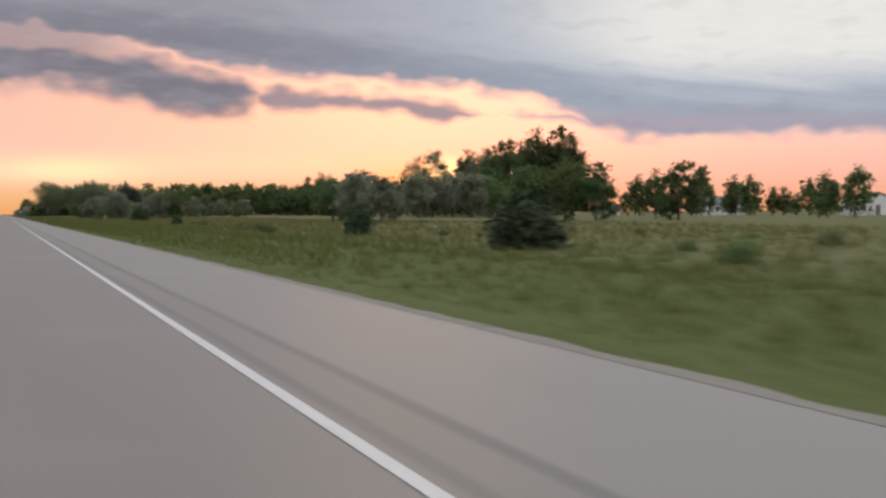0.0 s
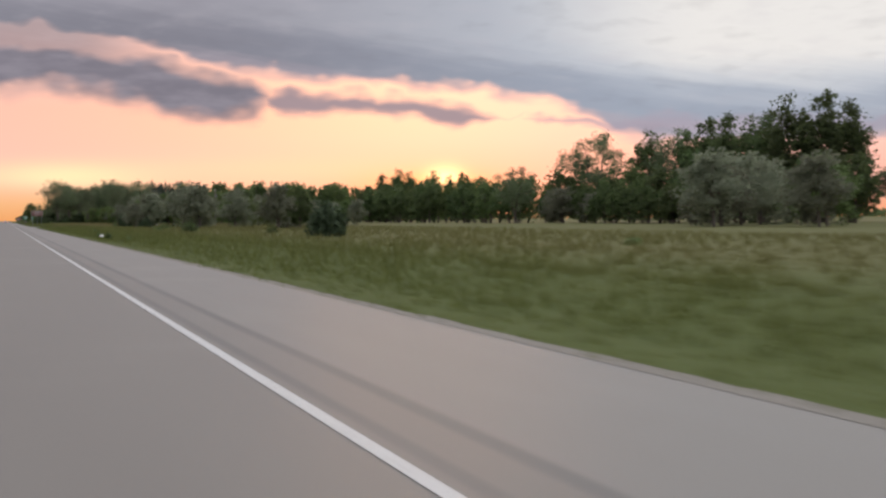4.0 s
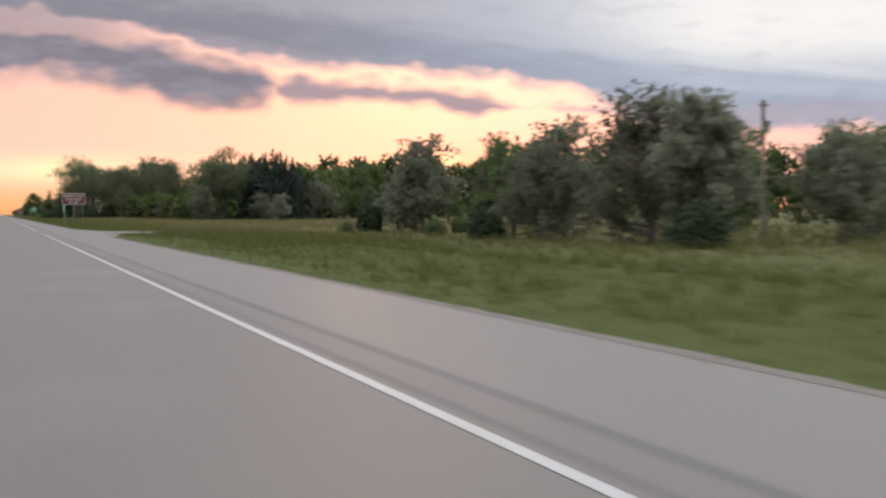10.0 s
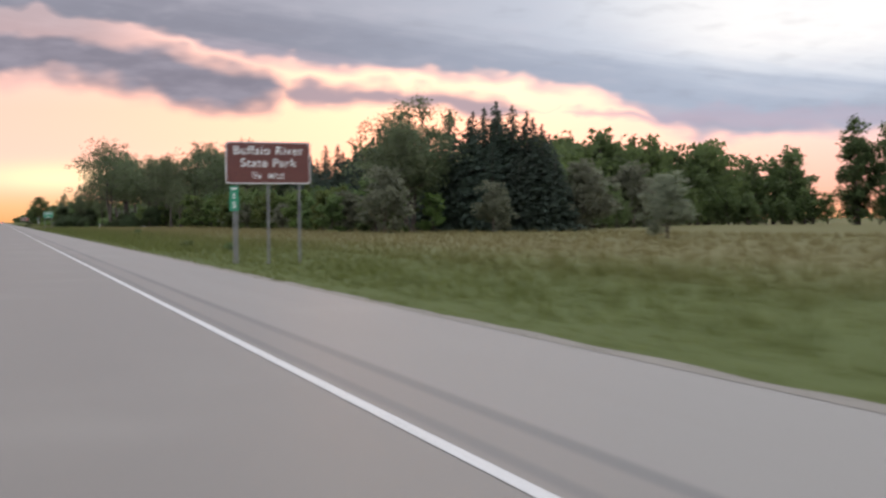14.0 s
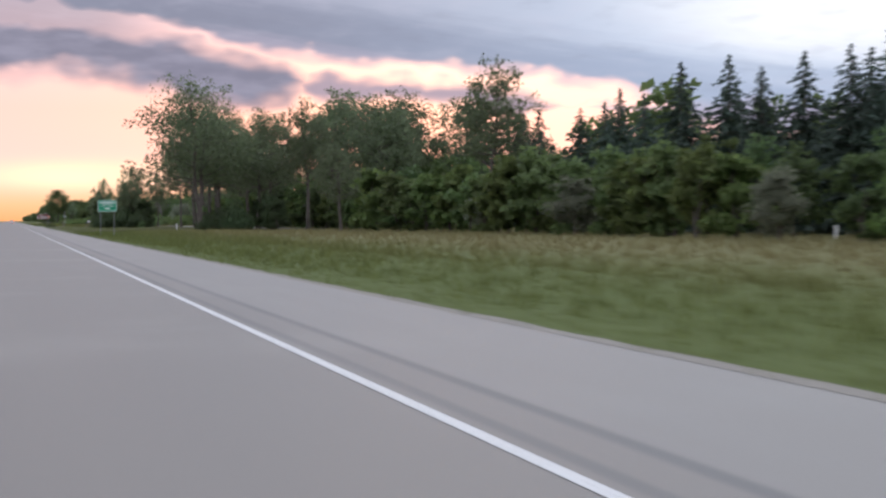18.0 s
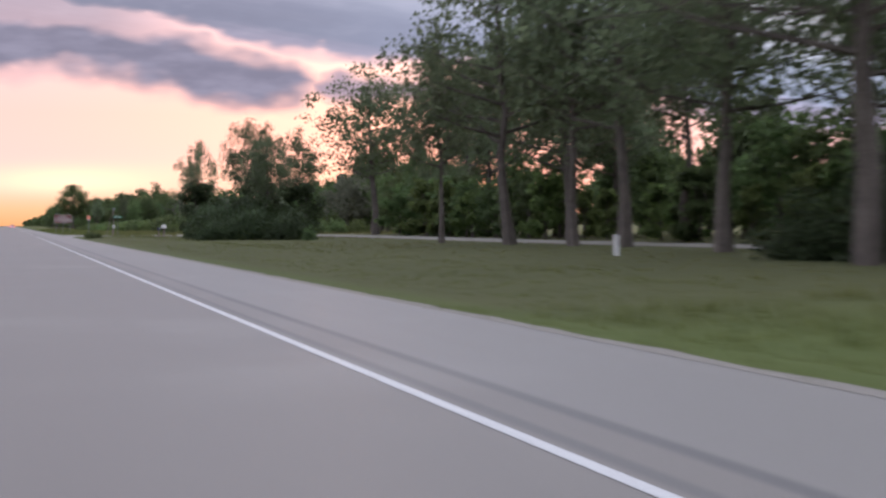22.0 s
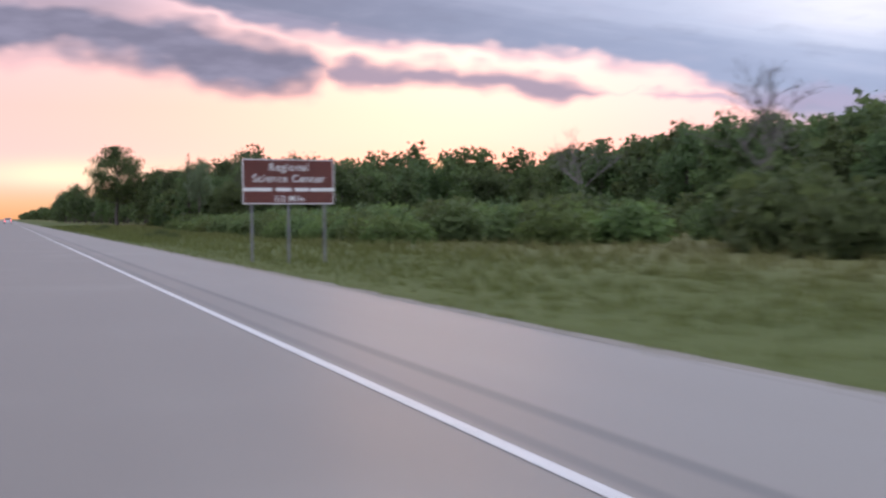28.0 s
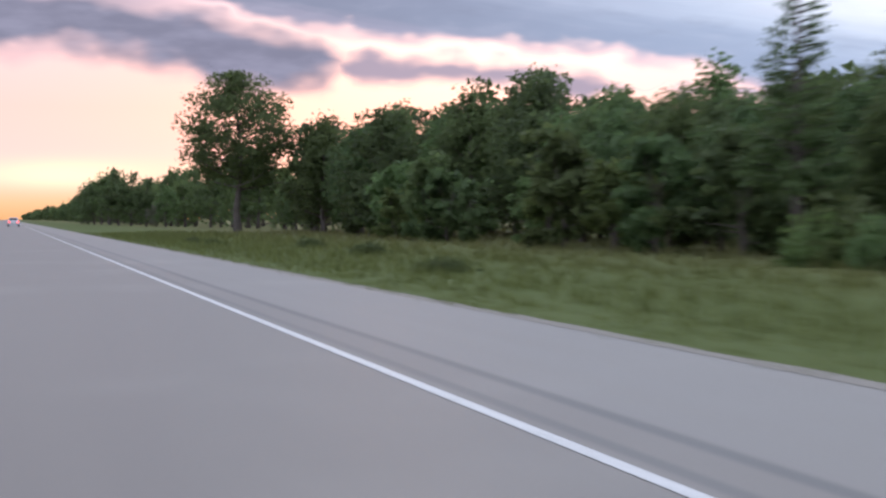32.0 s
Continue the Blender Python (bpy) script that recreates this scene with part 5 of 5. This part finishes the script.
# ---------------------------------------------------------------- signs
def words(text, size, x, z, parent, mat, y=-0.012, label=""):
    cu = bpy.data.curves.new("lettering", "FONT")
    cu.body, cu.size, cu.align_x, cu.align_y, cu.extrude, cu.offset, cu.space_character = text, size, "CENTER", "CENTER", 0.001, size * 0.008, 1.12
    tmp = bpy.data.objects.new("lettering", cu)
    me = bpy.data.meshes.new_from_object(tmp)
    bpy.data.objects.remove(tmp)
    me.transform(Matrix.Translation((x, y, z)) @ Matrix.Rotation(radians(90), 4, "X"))
    return part("lettering", me, mat, parent, label)


def plate(w, h, r, thick, y):
    """A sheet with rounded corners, upright, facing -y."""
    bm = bmesh.new()
    pts = []
    for cx, cz, a0 in ((w / 2 - r, h / 2 - r, 0), (-w / 2 + r, h / 2 - r, 90), (-w / 2 + r, -h / 2 + r, 180), (w / 2 - r, -h / 2 + r, 270)):
        for k in range(6):
            a = radians(a0 + 18 * k)
            pts.append((cx + r * math.cos(a), cz + r * math.sin(a)))
    front = [bm.verts.new((x, y, z)) for x, z in pts]
    rear = [bm.verts.new((x, y + thick, z)) for x, z in pts]
    n = len(pts)
    bm.faces.new(front)
    bm.faces.new(list(reversed(rear)))
    for i in range(n):
        bm.faces.new((front[(i + 1) % n], front[i], rear[i], rear[(i + 1) % n]))
    bmesh.ops.recalc_face_normals(bm, faces=bm.faces)
    return bm


def rim(w, h, r, wide, y):
    """A border strip just inside the edge of a plate."""
    bm = bmesh.new()

    def ring(w, h, r):
        out = []
        for cx, cz, a0 in ((w / 2 - r, h / 2 - r, 0), (-w / 2 + r, h / 2 - r, 90), (-w / 2 + r, -h / 2 + r, 180), (w / 2 - r, -h / 2 + r, 270)):
            for k in range(6):
                a = radians(a0 + 18 * k)
                out.append(bm.verts.new((cx + r * math.cos(a), y, cz + r * math.sin(a))))
        return out

    a, b = ring(w, h, r), ring(w - 2 * wide, h - 2 * wide, max(r - wide, 0.01))
    n = len(a)
    for i in range(n):
        bm.faces.new((a[i], b[i], b[(i + 1) % n], a[(i + 1) % n]))
    bmesh.ops.recalc_face_normals(bm, faces=bm.faces)
    return bm


def road_sign(name, label, x0, x1, y, z0, z1, sheet_mat, r, posts, lines, turn=0.0, post_mat=STEEL):
    w, h, cx, cz = x1 - x0, z1 - z0, (x0 + x1) / 2, (z0 + z1) / 2
    root = thing(name, label, "road sign", pose(cx, y, 0, 0, 0, turn))
    board = part("board", plate(w, h, r, 0.006, -0.004), sheet_mat, root)
    board.location.z = cz
    part("border", rim(w - 0.012, h - 0.012, r, 0.028, -0.007), WHITE, board, "white border strip")
    for px in posts:
        bm = boxed(px - 0.032, px + 0.032, 0.03, 0.036, -0.3, z1 - 0.08)
        box(bm, px - 0.032, px - 0.026, 0.036, 0.08, -0.3, z1 - 0.08)
        box(bm, px + 0.026, px + 0.032, 0.036, 0.08, -0.3, z1 - 0.08)
        part("post", bm, post_mat, root, "grey steel post")
    for k in (0.2, 0.8):
        part("stringer", boxed(-w / 2 + 0.08, w / 2 - 0.08, 0.004, 0.028, z0 + h * k - 0.03, z0 + h * k + 0.03), STEEL, root)
    for item in lines:
        if isinstance(item[0], str):
            text, size, tx, tz = item
            words(text, size, tx, tz, board, WHITE)
        else:
            bx, bz, bw, bh = item
            part("text_bar", boxed(bx - bw / 2, bx + bw / 2, -0.009, -0.005, bz - bh / 2, bz + bh / 2), WHITE, board)
    return board


road_sign("park_sign", "brown state park sign with white border on steel posts", 6.42, 9.0, 427.0, 2.30, 3.56, BROWN, 0.10, (-0.95, 0.0, 0.95),
          [("Buffalo River", 0.36, 0, 0.36), ("State Park", 0.36, 0, -0.01), ("3", 0.2, -0.46, -0.35), ("/", 0.3, -0.37, -0.39), ("4", 0.2, -0.27, -0.43), ("MILE", 0.22, 0.24, -0.40)])
sign = road_sign("landfill_sign", "green guide sign with white arrow on two posts", 6.88, 8.42, 611.5, 1.94, 2.91, GREEN, 0.07, (-0.55, 0.55),
                 [(-0.56 + 0.14 * k, 0.26, 0.10, 0.14) for k in range(9)] + [("LANDFILL", 0.22, 0, 0.02), (-0.06, -0.24, 0.24, 0.07)])
tip = bmesh.new()
a, b, c = tip.verts.new((0.06, -0.009, -0.24 + 0.11)), tip.verts.new((0.06, -0.009, -0.24 - 0.11)), tip.verts.new((0.22, -0.009, -0.24))
tip.faces.new((a, b, c))
part("arrow_head", tip, WHITE, sign)
road_sign("science_center_sign", "brown science center sign with white lettering", 6.1, 8.75, 824.4, 1.56, 2.83, BROWN, 0.02, (-1.05, 0.0, 1.05),
          [("Regional", 0.30, 0, 0.40), ("Science Center", 0.30, 0, 0.08), (-0.90, -0.22, 0.84, 0.10), (-0.15, -0.22, 0.44, 0.10), (0.37, -0.22, 0.40, 0.10), (0.98, -0.22, 0.72, 0.10), ("1/2 Mile", 0.24, 0, -0.48)], turn=3)

root = thing("mile_marker", "narrow green mile marker on a thin steel post", "road sign", pose(6.6, 426.6, 0))
part("board", plate(0.27, 0.74, 0.03, 0.004, -0.004), GREEN, root).location.z = 1.86
part("post", boxed(-0.03, 0.03, 0.002, 0.03, -0.3, 2.2), STEEL, root)
words("5", 0.27, 0, 1.66, root, WHITE, -0.008)
part("text_bar", boxed(-0.02, 0.02, -0.008, -0.005, 1.84, 2.02), WHITE, root)
part("text_bar", boxed(-0.09, 0.09, -0.008, -0.005, 2.12, 2.17), WHITE, root)

root = thing("street_sign", "small green street name blades on a post", "road sign", pose(9.6, 748.3, 0))
part("post", boxed(-0.018, 0.018, -0.018, 0.018, -0.3, 2.12), STEEL, root)
part("blade", boxed(-0.42, 0.42, -0.012, 0.012, 1.88, 2.04, bevel=0.004), GREEN, root)
part("blade", boxed(-0.012, 0.012, -0.38, 0.38, 2.06, 2.2, bevel=0.004), GREEN, root)
part("text_bar", boxed(-0.34, 0.34, -0.016, -0.013, 1.93, 1.99), WHITE, root)

root = thing("roadside_marker", "small orange-red marker plate with white edge on a post", "road sign", pose(6.7, 745.6, 0.12))
part("board", plate(0.27, 0.38, 0.03, 0.004, -0.006), ORANGE, root).location.z = 1.78
part("border", rim(0.26, 0.37, 0.03, 0.02, -0.009), WHITE, root).location.z = 1.78
part("post", boxed(-0.025, 0.025, 0.0, 0.03, -0.3, 1.95), STEEL, root)

root = thing("braced_post", "weathered wooden post with slanted brace and reflectors", "post", pose(10.0, 758.9, 0.1))
v, f = [], []
tube(v, f, [(0, 0, -0.2), (0.02, 0, 1.4), (0.03, 0, 2.9)], [0.06, 0.055, 0.05], 8)
part("post", mesh_from("post", v, f, POST_WOOD), POST_WOOD, root)
v, f = [], []
tube(v, f, [(-0.75, 0, -0.1), (-0.05, 0, 2.55)], [0.032, 0.028], 6)
part("brace", mesh_from("brace", v, f, POST_WOOD), POST_WOOD, root)
part("cap_plate", boxed(-0.10, 0.14, -0.10, -0.085, 2.62, 2.9, bevel=0.006), STEEL, root)
for z in (0.80, 0.98):
    part("reflector", boxed(-0.12, 0.16, -0.115, -0.095, z, z + 0.10, bevel=0.01), WHITE, root, "white reflector")


def mailbox(name, label, m, mat):
    root = thing(name, label, "mailbox", m)
    part("post", boxed(-0.06, 0.06, -0.06, 0.06, -0.3, 0.62, bevel=0.008), POST_WOOD, root)
    part("shelf", boxed(-0.12, 0.12, -0.24, 0.24, 0.62, 0.65), POST_WOOD, root)
    bm = bmesh.new()
    prof = [(-0.11, 0.65), (0.11, 0.65)] + [(0.11 * math.cos(radians(a)), 0.79 + 0.11 * math.sin(radians(a))) for a in range(0, 181, 20)]
    fr = [bm.verts.new((x, -0.26, z)) for x, z in prof]
    re = [bm.verts.new((x, 0.26, z)) for x, z in prof]
    n = len(prof)
    bm.faces.new(fr), bm.faces.new(list(reversed(re)))
    for i in range(n):
        bm.faces.new((fr[(i + 1) % n], fr[i], re[i], re[(i + 1) % n]))
    bmesh.ops.recalc_face_normals(bm, faces=bm.faces)
    case = part("body", bm, mat, root)
    part("door", boxed(-0.10, 0.10, -0.272, -0.262, 0.67, 0.86, bevel=0.003), mat, case)
    return root


mailbox("mailbox", "white roadside mailbox on a wooden post", pose(14.0, 748.2, 0, 0, 0, -27) @ Matrix.Scale(1.3, 4), WHITE)
mailbox("mailbox", "dark blue roadside mailbox on a wooden post", pose(13.55, 748.6, 0, 0, 0, -20), BLUE)

root = thing("blue_board", "blue notice board on two posts beside the side road", "notice board", pose(21.75, 752.6, 0, 0, 0, 8))
part("board", plate(1.25, 0.72, 0.03, 0.02, -0.02), SIGN_BLUE, root).location.z = 1.45
part("post", boxed(-0.5, -0.42, 0.0, 0.07, -0.3, 1.75), POST_WOOD, root)
part("post", boxed(0.42, 0.5, 0.0, 0.07, -0.3, 1.75), POST_WOOD, root)
part("text_bar", boxed(-0.45, 0.45, -0.026, -0.021, 1.62, 1.69), WHITE, root)
part("tag", boxed(0.28, 0.5, -0.03, -0.022, 0.98, 1.16), WHITE, root)

root = thing("utility_pole", "tall weathered utility pole with a short crossarm", "utility pole", pose(34.6, 331.5, 0))
v, f = [], []
tube(v, f, [(0, 0, -0.3), (0, 0, 3.2), (0, 0, 6.5)], [0.13, 0.11, 0.09], 8)
part("pole", mesh_from("pole", v, f, POST_WOOD), POST_WOOD, root)
arm = part("crossarm", boxed(-0.22, 0.26, -0.05, 0.05, 6.2, 6.3, bevel=0.01), POST_WOOD, root)
for x in (-0.17, 0.2):
    v, f = [], []
    tube(v, f, [(x, 0, 6.3), (x, 0, 6.36), (x, 0, 6.42)], [0.03, 0.05, 0.03], 8)
    part("insulator", mesh_from("insulator", v, f, WHITE), WHITE, arm)
v, f = [], []
tube(v, f, [(0.2, -0.05, 5.0), (0.2, -0.05, 5.5)], [0.14, 0.14], 10)
part("transformer", mesh_from("transformer", v, f, STEEL), STEEL, root)

ob = thing("wooden_stub_post", "short dark weathered wooden post in the weeds", "post", pose(9.6, 755, 0))
part("post", boxed(-0.08, 0.08, -0.08, 0.08, -0.2, 0.75, bevel=0.015), POST_WOOD, ob)
for x, y, h, name, label in ((19.75, 662.4, 0.75, "white_post", "short white marker post in the mown grass"), (40.9, 557.9, 0.7, "white_post", "short white marker post in the mown grass"), (26.2, 345, 0.95, "white_post", "short white marker post in the meadow grass")):
    ob = thing(name, label, "post", pose(x, y, 0))
    part("post", boxed(-0.06, 0.06, -0.06, 0.06, -0.2, h, bevel=0.012), WHITE, ob)

bm = bmesh.new()
bmesh.ops.create_icosphere(bm, subdivisions=2, radius=0.16)
for q in bm.verts:
    q.co *= 1 + 0.35 * noise.noise(q.co * 9)
    q.co.z = max(q.co.z * 0.6, -0.05)
litter = new("litter_bag", bpy.data.meshes.new("litter_bag"))
bm.to_mesh(litter.data)
bm.free()
litter.data.materials.append(WHITE)
litter.location = (6.8, 205.4, 0.12)
tagged(litter, "crumpled white litter bag lying in the verge grass", "litter")


# ---------------------------------------------------------------- farm buildings and a car ahead
def shed(name, label, x, y, w, d, wall, ridge, turn):
    root = thing(name, label, "building", pose(x, y, 0, 0, 0, turn))
    part("wall", boxed(-w / 2, w / 2, -d / 2, d / 2, -0.3, wall), SIDING, root)
    bm = bmesh.new()
    o = 0.35
    pts = [(-w / 2 - o, wall - 0.1), (0, ridge), (w / 2 + o, wall - 0.1), (w / 2 + o, wall + 0.06), (0, ridge + 0.18), (-w / 2 - o, wall + 0.06)]
    fr = [bm.verts.new((px, -d / 2 - o, pz)) for px, pz in pts]
    re = [bm.verts.new((px, d / 2 + o, pz)) for px, pz in pts]
    bm.faces.new(fr), bm.faces.new(list(reversed(re)))
    for i in range(6):
        bm.faces.new((fr[(i + 1) % 6], fr[i], re[i], re[(i + 1) % 6]))
    bmesh.ops.recalc_face_normals(bm, faces=bm.faces)
    part("roof", bm, ROOFING, root)
    for s in (-1, 1):
        gb = bmesh.new()
        vs = [gb.verts.new((-w / 2, s * d / 2, wall)), gb.verts.new((w / 2, s * d / 2, wall)), gb.verts.new((0, s * d / 2, ridge))]
        gb.faces.new(vs)
        part("gable", gb, SIDING, root)
    part("door", boxed(-0.5, 0.5, -d / 2 - 0.04, -d / 2 - 0.005, 0.0, 2.05), POST_WOOD, root)
    for px in (-w * 0.3, w * 0.3):
        pane = part("window", boxed(px - 0.5, px + 0.5, -d / 2 - 0.04, -d / 2 - 0.005, 0.95, 2.0), DARK_GLASS, root)
        bm = boxed(px - 0.58, px - 0.5, -d / 2 - 0.06, -d / 2 - 0.004, 0.87, 2.08)
        box(bm, px + 0.5, px + 0.58, -d / 2 - 0.06, -d / 2 - 0.004, 0.87, 2.08)
        box(bm, px - 0.5, px + 0.5, -d / 2 - 0.06, -d / 2 - 0.004, 0.87, 0.95)
        box(bm, px - 0.5, px + 0.5, -d / 2 - 0.06, -d / 2 - 0.004, 2.0, 2.08)
        part("frame", bm, SIDING, pane, "white window frame")
    return root


shed("farm_house", "white farm building with grey roof among trees", 164, 262, 9, 12, 2.6, 4.4, 60)
shed("white_shed", "small white shed with grey roof behind the meadow", 150, 292, 3.4, 4, 1.8, 2.6, 20)
shed("farm_house", "white farm building with grey roof among trees", 172, 216, 10, 9, 2.8, 4.6, -20)

root = thing("car", "pale car with red tail lamps on the highway", "car", pose(0.5, 1112, 0))
bm = bmesh.new()
box(bm, -0.9, 0.9, -2.2, 2.2, 0.28, 0.92, bevel=0.12)
part("body", bm, CAR_PAINT, root)
bm = bmesh.new()
made = bmesh.ops.create_cube(bm, size=1.0)["verts"]
for q in made:
    t = 0.78 if q.co.z > 0 else 1.0
    q.co = Vector((q.co.x * 1.62 * t, (q.co.y * 2.5 * t) - 0.25, 0.92 + (q.co.z + 0.5) * 0.55))
bmesh.ops.bevel(bm, geom=list(bm.edges), offset=0.06, segments=2, affect="EDGES")
part("cabin", bm, CAR_PAINT, root)
part("rear_window", boxed(-0.6, 0.6, -1.44, -1.36, 1.02, 1.36), DARK_GLASS, root)
for s in (-1, 1):
    part("tail_lamp", boxed(s * 0.68 - 0.14, s * 0.68 + 0.14, -2.23, -2.17, 0.66, 0.84, bevel=0.02), RED_LENS, root, "red tail lamp")
    for yy in (-1.35, 1.4):
        v, f = [], []
        tube(v, f, [(s * 0.72, yy, 0.32), (s * 0.92, yy, 0.32)], [0.32, 0.32], 14)
        wheel = part("wheel", mesh_from("wheel", v, f, RUBBER), RUBBER, root)
        v, f = [], []
        tube(v, f, [(s * 0.90, yy, 0.32), (s * 0.93, yy, 0.32)], [0.2, 0.19], 14)
        part("rim", mesh_from("rim", v, f, STEEL), STEEL, wheel, "steel rim")
part("bumper", boxed(-0.86, 0.86, -2.27, -2.12, 0.32, 0.55, bevel=0.04), CAR_PAINT, root)
part("number_plate", boxed(-0.26, 0.26, -2.29, -2.265, 0.56, 0.68), WHITE, root)
